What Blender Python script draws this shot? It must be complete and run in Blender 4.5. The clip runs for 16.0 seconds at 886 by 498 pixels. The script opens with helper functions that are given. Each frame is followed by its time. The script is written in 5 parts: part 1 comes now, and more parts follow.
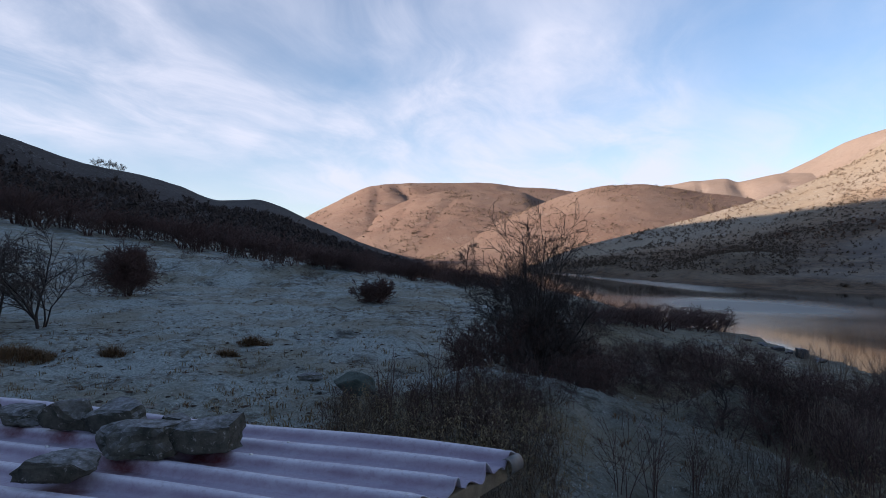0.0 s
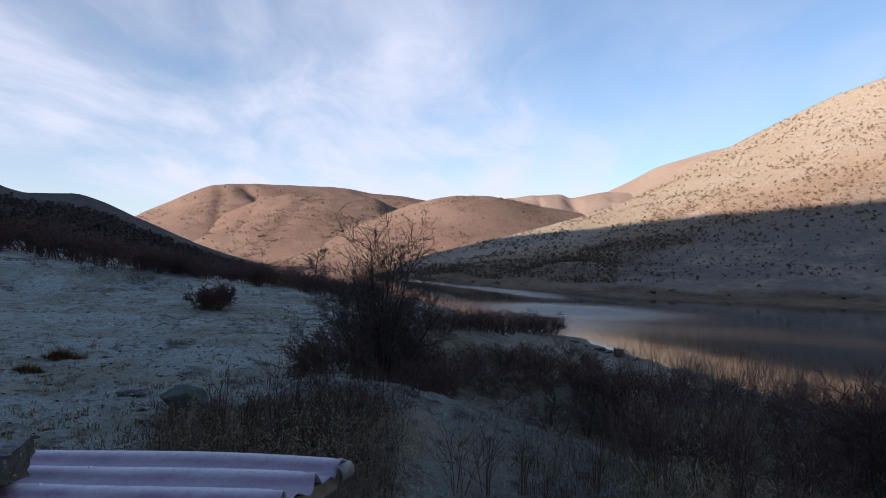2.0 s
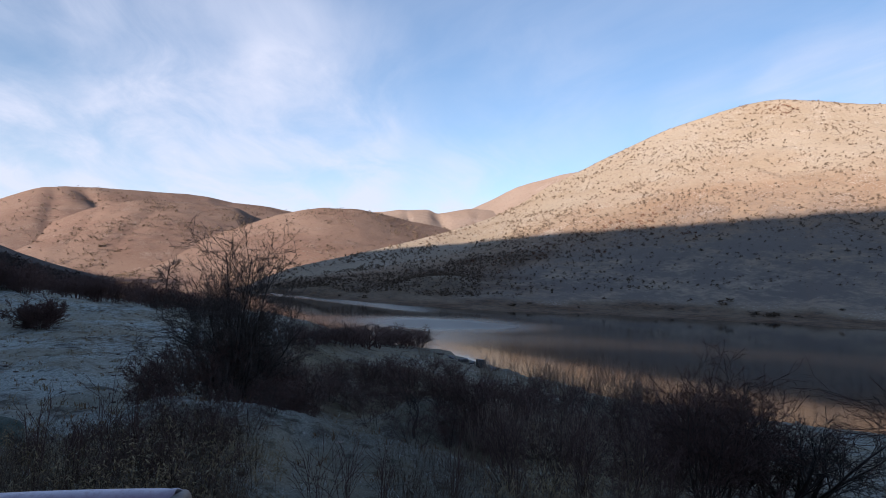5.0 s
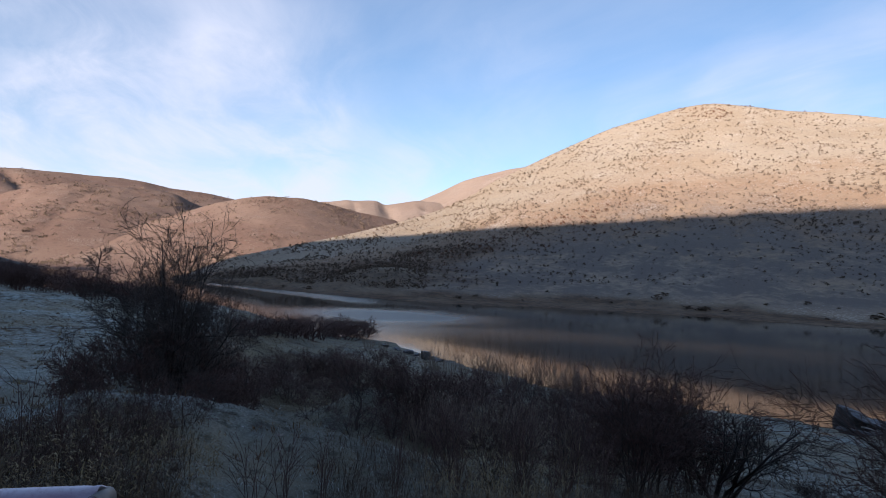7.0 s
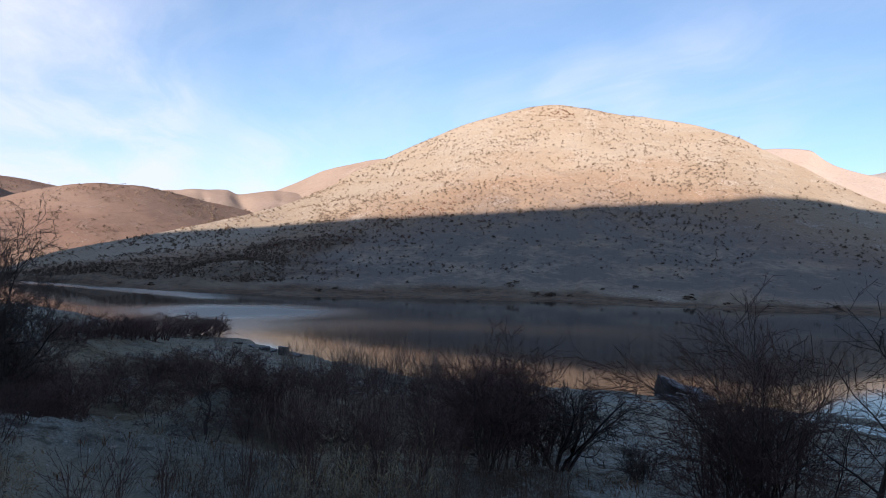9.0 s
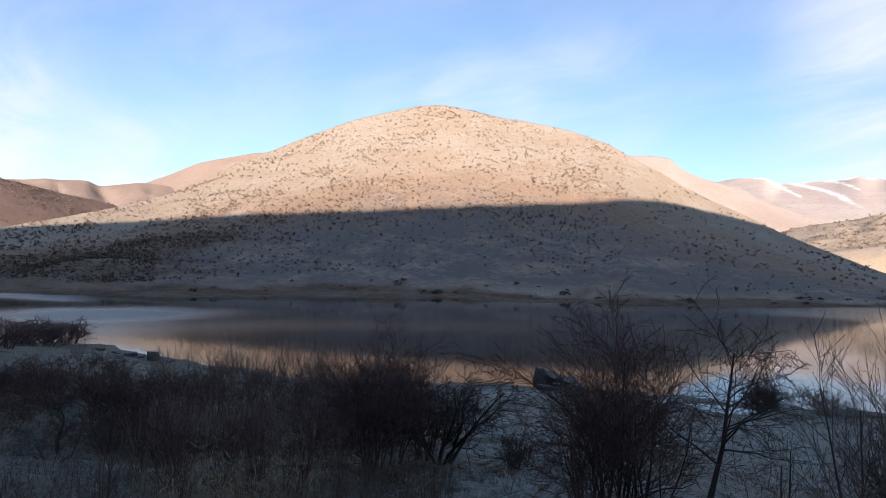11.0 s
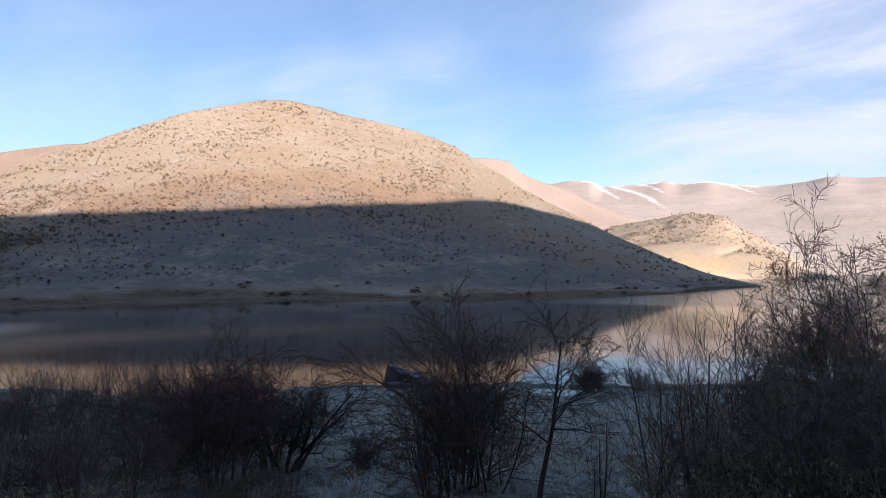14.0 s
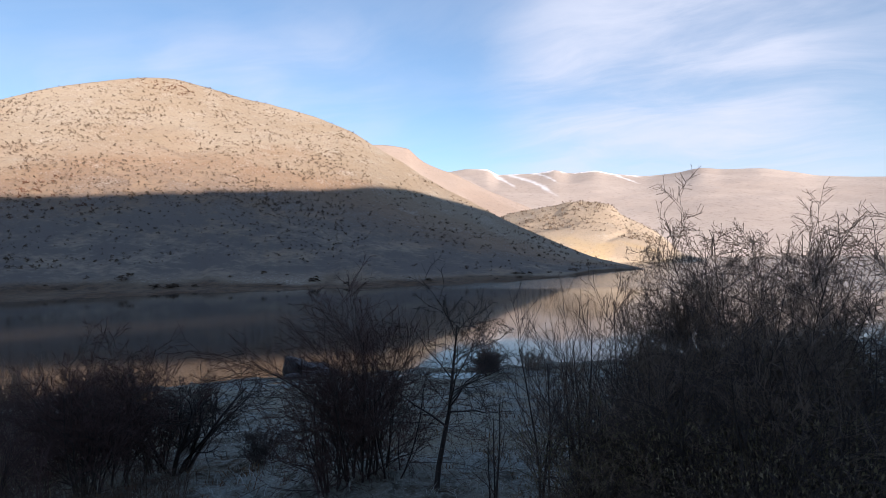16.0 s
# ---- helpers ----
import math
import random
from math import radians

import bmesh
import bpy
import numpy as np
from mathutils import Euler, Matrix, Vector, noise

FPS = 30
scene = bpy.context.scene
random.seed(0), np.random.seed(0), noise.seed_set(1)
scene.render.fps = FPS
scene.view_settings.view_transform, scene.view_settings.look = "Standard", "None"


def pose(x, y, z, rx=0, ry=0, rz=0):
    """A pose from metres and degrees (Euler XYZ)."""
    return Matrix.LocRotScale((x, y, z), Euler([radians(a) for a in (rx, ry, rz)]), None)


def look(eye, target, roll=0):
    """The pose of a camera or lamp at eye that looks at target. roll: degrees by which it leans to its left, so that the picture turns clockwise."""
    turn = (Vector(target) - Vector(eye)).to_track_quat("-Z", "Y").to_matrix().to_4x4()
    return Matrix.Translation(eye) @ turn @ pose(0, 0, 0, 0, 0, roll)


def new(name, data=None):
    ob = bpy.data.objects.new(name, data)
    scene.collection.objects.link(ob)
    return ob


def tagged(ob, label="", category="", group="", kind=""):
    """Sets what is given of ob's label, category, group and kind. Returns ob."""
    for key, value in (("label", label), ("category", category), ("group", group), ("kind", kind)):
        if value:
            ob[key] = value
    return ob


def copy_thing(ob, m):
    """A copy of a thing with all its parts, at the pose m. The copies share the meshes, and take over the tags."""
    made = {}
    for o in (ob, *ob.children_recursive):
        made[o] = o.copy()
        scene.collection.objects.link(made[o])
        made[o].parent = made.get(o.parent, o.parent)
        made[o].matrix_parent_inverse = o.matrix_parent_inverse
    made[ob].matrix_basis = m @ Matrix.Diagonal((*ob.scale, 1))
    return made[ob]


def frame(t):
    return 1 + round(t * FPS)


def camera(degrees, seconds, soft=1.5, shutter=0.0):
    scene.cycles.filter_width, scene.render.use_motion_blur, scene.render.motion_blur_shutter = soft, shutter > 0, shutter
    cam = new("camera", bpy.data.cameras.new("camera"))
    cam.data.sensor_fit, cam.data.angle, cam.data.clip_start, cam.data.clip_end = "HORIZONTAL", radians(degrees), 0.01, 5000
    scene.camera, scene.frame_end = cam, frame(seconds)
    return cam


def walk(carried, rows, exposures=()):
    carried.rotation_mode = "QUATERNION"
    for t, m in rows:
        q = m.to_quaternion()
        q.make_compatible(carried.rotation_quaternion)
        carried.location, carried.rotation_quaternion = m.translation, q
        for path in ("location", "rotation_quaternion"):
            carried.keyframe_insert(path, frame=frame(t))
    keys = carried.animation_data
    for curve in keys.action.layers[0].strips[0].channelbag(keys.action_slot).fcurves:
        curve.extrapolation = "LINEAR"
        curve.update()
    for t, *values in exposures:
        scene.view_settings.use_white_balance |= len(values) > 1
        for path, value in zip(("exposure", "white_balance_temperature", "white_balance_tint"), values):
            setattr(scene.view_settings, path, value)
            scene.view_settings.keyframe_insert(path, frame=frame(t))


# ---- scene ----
# Eye 9 m above the lake. Azimuth in degrees clockwise from +y, distances from the first eye.
cam = camera(75.8, 16.0, soft=0.6)
EYE = 9.0
ROWS = [
    (0.0, 0.000, 0.000, -0.01, 0.24, -0.45),
    (0.5, 0.019, -0.001, -3.65, 0.38, -0.51),
    (1.0, 0.042, -0.003, -8.01, 0.27, -0.73),
    (1.5, 0.060, -0.006, -11.53, 0.67, -0.92),
    (2.0, 0.077, -0.010, -14.88, 1.11, -1.47),
    (2.5, 0.097, -0.016, -18.95, 1.93, -1.46),
    (3.0, 0.107, -0.020, -20.93, 2.03, -1.29),
    (3.5, 0.114, -0.023, -22.40, 2.36, -0.85),
    (4.0, 0.122, -0.026, -24.09, 2.52, -0.88),
    (6.5, 0.161, -0.047, -32.50, 2.79, -2.70),
    (7.0, 0.165, -0.049, -33.48, 2.25, -2.49),
    (7.5, 0.182, -0.062, -37.47, 2.47, -2.07),
    (8.0, 0.196, -0.073, -40.86, 2.45, -1.81),
    (8.5, 0.209, -0.084, -44.09, 2.20, -1.50),
    (9.0, 0.221, -0.097, -47.42, 1.87, -1.55),
    (11.5, 0.262, -0.154, -60.85, 1.91, -0.93),
    (12.0, 0.267, -0.163, -62.95, 1.77, -0.49),
    (12.5, 0.273, -0.177, -65.70, 1.83, -0.19),
    (13.0, 0.279, -0.189, -68.27, 2.17, -0.16),
    (13.5, 0.284, -0.202, -71.01, 1.97, -0.35),
    (14.0, 0.288, -0.215, -73.59, 2.03, 0.10),
    (14.5, 0.291, -0.227, -75.86, 1.90, 0.36),
    (15.0, 0.293, -0.235, -77.52, 1.32, 0.63),
    (15.5, 0.296, -0.251, -80.57, 0.69, 0.76),
    (16.0, 0.298, -0.266, -83.56, 0.66, 0.92),
]
walk(cam, [(t, pose(x, y, EYE, 90 + pitch, roll, yaw)) for t, x, y, yaw, pitch, roll in ROWS],
     [(0.0, 1.50, 6450, 13), (4.0, 1.44, 6300, 12), (8.0, 1.56, 6250, 12), (12.0, 1.72, 6300, 14), (13.0, 1.68, 6250, 13), (14.5, 1.53, 6250, 13), (16.0, 1.46, 6250, 11)])

# ---- world, sun ----
SUN_AZ, SUN_EL = 238.0, 9.0
CLOUDS = ((-38, 17, 12, 0.8), (-31, 15, 9, 0.7), (-23, 13, 7, 0.6), (-14, 11, 8, 0.7), (-5, 9, 9, 0.8), (4, 10, 11, 0.85), (13, 11, 12, 0.85), (5, 20, 13, 0.5), (16, 19, 10, 0.4), (-8, 21, 6, 0.4),
          (-22, 22, 14, 0.45), (24, 8, 10, 0.5), (33, 8, 8, 0.35), (38, 17, 10, 0.22), (62, 16, 7, 0.5), (54, 14, 8, 0.35), (72, 16, 9, 0.4), (104, 13, 18, 0.75), (98, 20, 12, 0.4), (125, 22, 26, 0.5), (-60, 22, 30, 0.6))


def make_world():
    w = bpy.data.worlds.new("sky")
    w.use_nodes = True
    scene.world = w
    nt = w.node_tree
    nt.nodes.clear()
    N, L = nt.nodes.new, nt.links.new
    out, bg = N("ShaderNodeOutputWorld"), N("ShaderNodeBackground")
    sky = N("ShaderNodeTexSky")
    sky.sky_type = "NISHITA"
    sky.sun_disc = False
    sky.sun_elevation, sky.sun_rotation = radians(SUN_EL), radians(SUN_AZ)
    sky.altitude, sky.air_density, sky.dust_density, sky.ozone_density = 1200, 1.0, 0.3, 2.5
    bg.inputs["Strength"].default_value = 0.08
    # cirrus: noise on a flat sheet high overhead
    tc, sep = N("ShaderNodeTexCoord"), N("ShaderNodeSeparateXYZ")
    L(tc.outputs["Generated"], sep.inputs[0])
    zz = N("ShaderNodeMath"); zz.operation = "ADD"; zz.inputs[1].default_value = 0.16
    L(sep.outputs["Z"], zz.inputs[0])
    dx = N("ShaderNodeMath"); dx.operation = "DIVIDE"
    dy = N("ShaderNodeMath"); dy.operation = "DIVIDE"
    L(sep.outputs["X"], dx.inputs[0]); L(zz.outputs[0], dx.inputs[1])
    L(sep.outputs["Y"], dy.inputs[0]); L(zz.outputs[0], dy.inputs[1])
    com = N("ShaderNodeCombineXYZ")
    L(dx.outputs[0], com.inputs[0]); L(dy.outputs[0], com.inputs[1])
    mp = N("ShaderNodeMapping")
    # fibres run towards azimuth 18, bent by a slow swirl
    swirl, bent = N("ShaderNodeTexNoise"), N("ShaderNodeVectorMath")
    swirl.inputs["Scale"].default_value, swirl.inputs["Detail"].default_value = 0.55, 3
    L(com.outputs[0], swirl.inputs["Vector"])
    bent.operation = "MULTIPLY_ADD"
    bent.inputs[1].default_value = (1.2, 1.2, 0.0)
    L(swirl.outputs["Color"], bent.inputs[0]); L(com.outputs[0], bent.inputs[2])
    mp.vector_type = "TEXTURE"
    mp.inputs["Rotation"].default_value = (0, 0, radians(72))
    mp.inputs["Scale"].default_value = (1.25, 0.66, 1.0)
    L(bent.outputs[0], mp.inputs[0])
    n1, n2 = N("ShaderNodeTexNoise"), N("ShaderNodeTexNoise")
    n1.inputs["Scale"].default_value, n1.inputs["Detail"].default_value, n1.inputs["Roughness"].default_value = 1.5, 10, 0.62
    n1.inputs["Distortion"].default_value = 0.35
    n2.inputs["Scale"].default_value, n2.inputs["Detail"].default_value = 1.0, 4
    L(mp.outputs[0], n1.inputs["Vector"]); L(com.outputs[0], n2.inputs["Vector"])

    def op(kind, p, q):
        m = N("ShaderNodeMath")
        m.operation = kind
        for i, v in enumerate((p, q)):
            if isinstance(v, (int, float)):
                m.inputs[i].default_value = v
            else:
                L(v, m.inputs[i])
        return m.outputs[0]

    def span(v, lo, hi, p=0.0, q=1.0):
        m = N("ShaderNodeMapRange")
        m.interpolation_type = "SMOOTHSTEP"
        for key, val in (("From Min", lo), ("From Max", hi), ("To Min", p), ("To Max", q)):
            m.inputs[key].default_value = val
        L(v, m.inputs["Value"])
        return m.outputs[0]

    total = None
    # banks of cirrus: azimuth, elevation, reach in degrees, weight
    for az, el, reach, weight in CLOUDS:
        dot = N("ShaderNodeVectorMath")
        dot.operation = "DOT_PRODUCT"
        c = math.cos(radians(el))
        dot.inputs[1].default_value = (c * math.sin(radians(az)), c * math.cos(radians(az)), math.sin(radians(el)))
        L(tc.outputs["Generated"], dot.inputs[0])
        bank = op("MULTIPLY", span(dot.outputs["Value"], math.cos(radians(reach)), math.cos(radians(reach * 0.2))), weight)
        total = bank if total is None else op("ADD", total, bank)
    total = op("MINIMUM", total, 1.0)
    streak = span(op("ADD", op("MULTIPLY", n1.outputs["Fac"], 0.75), op("MULTIPLY", n2.outputs["Fac"], 0.35)), 0.36, 0.76)
    cover = op("ADD", op("MULTIPLY", streak, op("ADD", op("MULTIPLY", total, 0.5), 0.14)), op("ADD", op("MULTIPLY", total, 0.2), 0.11))
    cover = op("MULTIPLY", cover, span(sep.outputs["Z"], 0.5, 0.95, 1.0, 0.25))
    haze = span(sep.outputs["Z"], 0.24, 0.0, 0.0, 0.42)
    cover = op("MINIMUM", op("ADD", cover, haze), 0.92)
    mix = N("ShaderNodeMix"); mix.data_type = "RGBA"
    L(cover, mix.inputs["Factor"])
    L(sky.outputs[0], mix.inputs["A"])
    mix.inputs["B"].default_value = (3.75, 3.9, 4.55, 1)
    L(mix.outputs["Result"], bg.inputs["Color"])
    L(bg.outputs[0], out.inputs[0])


make_world()
sun_data = bpy.data.lights.new("sun", "SUN")
sun_data.energy, sun_data.angle, sun_data.color = 4.9, radians(0.6), (1.0, 0.85, 0.72)
sun = new("sun", sun_data)
sun.matrix_world = look((0, 0, 0), (-math.sin(radians(SUN_AZ)), -math.cos(radians(SUN_AZ)), -math.tan(radians(SUN_EL))))

# ---- materials ----


class Mat:
    """A short way to write node materials."""

    def __init__(self, name):
        self.m = bpy.data.materials.new(name)
        self.m.use_nodes = True
        self.nt = self.m.node_tree
        self.b = self.nt.nodes["Principled BSDF"]
        self.co = self.nt.nodes.new("ShaderNodeTexCoord").outputs["Object"]

    def link(self, a, b):
        self.nt.links.new(a, b)

    def set(self, **kw):
        for k, v in kw.items():
            self.b.inputs[k.replace("_", " ")].default_value = v

    def stretch(self, scale, turn=0):
        n = self.nt.nodes.new("ShaderNodeMapping")
        n.inputs["Scale"].default_value = scale
        n.inputs["Rotation"].default_value = (0, 0, radians(turn))
        self.link(self.co, n.inputs[0])
        return n.outputs[0]

    def noise(self, scale, detail=4, rough=0.55, vec=None, warp=0.0):
        n = self.nt.nodes.new("ShaderNodeTexNoise")
        for k, v in (("Scale", scale), ("Detail", detail), ("Roughness", rough), ("Distortion", warp)):
            n.inputs[k].default_value = v
        self.link(vec or self.co, n.inputs["Vector"])
        return n.outputs["Fac"]

    def voronoi(self, scale, vec=None, out="Distance"):
        n = self.nt.nodes.new("ShaderNodeTexVoronoi")
        n.inputs["Scale"].default_value = scale
        self.link(vec or self.co, n.inputs["Vector"])
        return n.outputs[out]

    def attr(self, name):
        n = self.nt.nodes.new("ShaderNodeAttribute")
        n.attribute_name = name
        return n.outputs["Fac"]

    def rnd(self):
        return self.nt.nodes.new("ShaderNodeObjectInfo").outputs["Random"]

    def island(self):
        return self.nt.nodes.new("ShaderNodeNewGeometry").outputs["Random Per Island"]

    def ramp(self, fac, lo, hi, a=0.0, b=1.0):
        n = self.nt.nodes.new("ShaderNodeMapRange")
        for k, v in (("From Min", lo), ("From Max", hi), ("To Min", a), ("To Max", b)):
            n.inputs[k].default_value = v
        self.link(fac, n.inputs["Value"])
        return n.outputs[0]

    def math(self, op, a, b):
        n = self.nt.nodes.new("ShaderNodeMath")
        n.operation = op
        for i, v in enumerate((a, b)):
            if isinstance(v, (int, float)):
                n.inputs[i].default_value = v
            else:
                self.link(v, n.inputs[i])
        return n.outputs[0]

    def mix(self, fac, a, b):
        n = self.nt.nodes.new("ShaderNodeMix")
        n.data_type = "RGBA"
        for k, v in (("Factor", fac), ("A", a), ("B", b)):
            if isinstance(v, tuple):
                n.inputs[k].default_value = (*v, 1)
            elif isinstance(v, (int, float)):
                n.inputs[k].default_value = v
            else:
                self.link(v, n.inputs[k])
        return n.outputs["Result"]

    def color(self, c):
        if isinstance(c, tuple):
            self.b.inputs["Base Color"].default_value = (*c, 1)
        else:
            self.link(c, self.b.inputs["Base Color"])
        return self

    def bump(self, h, dist, strength=1.0):
        n = self.nt.nodes.new("ShaderNodeBump")
        n.inputs["Strength"].default_value, n.inputs["Distance"].default_value = strength, dist
        self.link(h, n.inputs["Height"])
        self.link(n.outputs[0], self.b.inputs["Normal"])
        return self


def mat_ground():
    k = Mat("frosted_pasture")
    k.set(Roughness=0.95, Specular_IOR_Level=0.12)
    frost = k.attr("frost")
    grain, fine, mid, big = k.noise(22.0, 6, 0.7), k.noise(4.5, 6, 0.68), k.noise(0.7, 6, 0.62), k.noise(0.11, 4)
    soil = k.mix(k.ramp(mid, 0.38, 0.62), (0.07, 0.054, 0.04), (0.15, 0.122, 0.084))
    soil = k.mix(k.ramp(big, 0.42, 0.6), soil, (0.105, 0.092, 0.062))
    rime = k.mix(k.ramp(grain, 0.35, 0.7), (0.20, 0.24, 0.228), (0.58, 0.64, 0.615))
    amount = k.math("ADD", k.math("MULTIPLY", fine, 0.55), k.math("ADD", k.math("MULTIPLY", mid, 0.35), k.math("MULTIPLY", big, 0.3)))
    cover = k.math("MULTIPLY", k.ramp(amount, 0.49, 0.62), frost)
    c = k.mix(cover, soil, rime)
    olive = k.math("MULTIPLY", k.ramp(k.noise(0.28, 6, 0.65), 0.44, 0.57), 0.6)
    c = k.mix(olive, c, (0.255, 0.23, 0.162))
    bare = k.math("MULTIPLY", k.ramp(k.noise(0.45, 7, 0.7), 0.57, 0.66), 0.8)
    c = k.mix(bare, c, (0.045, 0.036, 0.028))
    straw = k.math("MULTIPLY", k.ramp(k.noise(1.7, 5, 0.7), 0.60, 0.70), 0.5)
    c = k.mix(straw, c, (0.17, 0.125, 0.065))
    speck = k.ramp(k.noise(3.1, 4, 0.6), 0.60, 0.66, 0.0, 0.6)
    c = k.mix(speck, c, (0.05, 0.048, 0.036))
    pale = k.ramp(k.noise(13.0, 3, 0.6), 0.68, 0.72, 0.0, 0.7)
    c = k.mix(pale, c, (0.5, 0.5, 0.48))
    k.color(c).bump(k.math("ADD", k.math("ADD", k.noise(2.6, 8, 0.72), k.math("MULTIPLY", grain, 0.15)), k.math("MULTIPLY", bare, -0.3)), 0.22, 0.9)
    return k.m


def mat_hill(name, grass, dry, stone, frost=(0.3, 0.3, 0.29), scale=1.0, rock=0.60, warm=None, relief=0.6):
    """Dry grass with bare spots and small pale stones; "warm" tints the stretches of russet scrub; "low" tints the
    lower slope.
    """
    k = Mat(name)
    k.set(Roughness=0.95, Specular_IOR_Level=0.1)
    big, mid = k.noise(0.012 * scale, 4), k.noise(0.05 * scale, 5, 0.6)
    fine, grain = k.noise(0.36 * scale, 5, 0.7), k.noise(1.2 * scale, 4, 0.7)
    c = k.mix(k.ramp(big, 0.4, 0.62), grass, dry)
    if warm:
        c = k.mix(k.math("MULTIPLY", k.attr("warm"), k.ramp(mid, 0.38, 0.6, 0.45, 1.0)), c, warm)
    c = k.mix(k.ramp(mid, 0.40, 0.66, 0.0, 0.32), c, tuple(v * 0.74 for v in grass))
    c = k.mix(k.math("MULTIPLY", k.ramp(fine, 0.54, 0.66), 0.55), c, tuple(v * 0.5 for v in grass))
    c = k.mix(k.math("MULTIPLY", k.ramp(k.math("ADD", k.math("MULTIPLY", mid, 0.35), k.math("MULTIPLY", grain, 0.65)), rock - 0.06, rock + 0.02), 0.75), c, stone)
    # lower-slope tint; on the opposite hill it deepens the shade by colour
    low = k.attr("low")
    c = k.mix(k.math("MULTIPLY", low, k.ramp(k.math("ADD", k.math("MULTIPLY", mid, 0.6), k.math("MULTIPLY", fine, 0.4)), 0.38, 0.52)), c, frost)
    c = k.mix(k.math("MULTIPLY", k.attr("bank"), k.ramp(mid, 0.3, 0.6, 0.6, 1.0)), c, k.mix(k.ramp(fine, 0.4, 0.62), (0.135, 0.086, 0.053), (0.06, 0.044, 0.034)))
    c = k.mix(k.attr("snow"), c, (0.82, 0.82, 0.85))
    k.color(c).bump(k.math("ADD", k.math("MULTIPLY", fine, 0.6), k.math("MULTIPLY", grain, 0.4)), 1.1 / scale, relief)
    return k.m


def mat_water():
    k = Mat("lake_water")
    k.set(Base_Color=(0.012, 0.016, 0.018, 1), IOR=1.333, Specular_IOR_Level=0.36)
    zone = k.attr("ripple")
    k.link(k.ramp(zone, 0, 1, 0.06, 0.42), k.b.inputs["Roughness"])
    h = k.noise(1.1, 3, 0.5, k.stretch((0.35, 1.4, 1.0), -35))
    k.bump(k.math("MULTIPLY", h, k.ramp(zone, 0, 1, 0.02, 1.0)), 0.03, 0.5)
    return k.m


def mat_bark(name, a, b):
    k = Mat(name)
    k.set(Roughness=0.9, Specular_IOR_Level=0.15)
    c = k.mix(k.noise(9.0, 4), a, b)
    c = k.mix(k.ramp(k.rnd(), 0, 1, 0.0, 0.35), c, tuple(v * 0.55 for v in a))
    k.color(c).bump(k.noise(40, 4), 0.01, 0.5)
    return k.m


def mat_stone(name, a, b, spots, scale=6.0, frost=0.0):
    k = Mat(name)
    k.set(Roughness=0.9, Specular_IOR_Level=0.25)
    c = k.mix(k.ramp(k.noise(scale, 6, 0.65), 0.35, 0.68), a, b)
    c = k.mix(k.ramp(k.noise(scale * 3.3, 5, 0.7), 0.6, 0.72), c, spots)
    if frost:
        geo, sep = k.nt.nodes.new("ShaderNodeNewGeometry"), k.nt.nodes.new("ShaderNodeSeparateXYZ")
        k.link(geo.outputs["True Normal"], sep.inputs[0])
        up = k.math("MULTIPLY", k.ramp(sep.outputs["Z"], 0.35, 0.9), k.ramp(k.noise(scale * 1.6, 6, 0.7), 0.4, 0.62, 0.1, frost))
        c = k.mix(up, c, (0.42, 0.44, 0.48))
    k.color(c).bump(k.noise(scale * 2, 8, 0.7), 0.25 / scale, 0.8)
    return k.m


def mat_roof():
    k = Mat("frosted_red_sheet_metal")
    k.set(Roughness=0.6, Specular_IOR_Level=0.4)
    melt, crest = k.attr("melt"), k.attr("crest")
    n = k.noise(9.0, 6, 0.65, k.stretch((0.35, 1.0, 1.0)))
    cover = k.ramp(k.math("SUBTRACT", k.math("ADD", k.math("MULTIPLY", k.noise(5.0, 5, 0.65), 0.9), k.math("MULTIPLY", n, 0.5)), melt), 0.12, 0.5)
    paint = k.mix(k.noise(20, 4), (0.085, 0.014, 0.018), (0.14, 0.026, 0.03))
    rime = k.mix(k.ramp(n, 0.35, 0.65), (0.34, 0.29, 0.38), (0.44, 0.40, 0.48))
    # rib relief shading put into the frost colour: crests lighter, flanks darker
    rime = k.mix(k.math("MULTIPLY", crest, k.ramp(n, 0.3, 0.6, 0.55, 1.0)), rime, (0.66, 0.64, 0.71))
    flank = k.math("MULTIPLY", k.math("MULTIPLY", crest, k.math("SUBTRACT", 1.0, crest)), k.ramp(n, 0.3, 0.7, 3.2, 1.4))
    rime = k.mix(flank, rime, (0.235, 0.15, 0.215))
    rime = k.mix(k.ramp(k.noise(45, 4, 0.7), 0.5, 0.75, 0.0, 0.45), rime, (0.24, 0.15, 0.19))
    k.color(k.mix(cover, paint, rime)).bump(k.noise(70, 5), 0.004, 0.5)
    return k.m


def mat_plain(name, a, b, scale=8.0, rough=0.85, metal=0.0, bump=0.01):
    k = Mat(name)
    k.set(Roughness=rough, Metallic=metal)
    k.color(k.mix(k.ramp(k.noise(scale, 5, 0.6), 0.3, 0.7), a, b)).bump(k.noise(scale * 4, 5), bump, 0.5)
    return k.m


def mat_tuft(name, a, b, c):
    k = Mat(name)
    k.set(Roughness=0.9, Specular_IOR_Level=0.15)
    r = k.island()
    k.color(k.mix(k.ramp(r, 0.5, 1.0), k.mix(k.ramp(r, 0.0, 0.5), a, b), c))
    return k.m


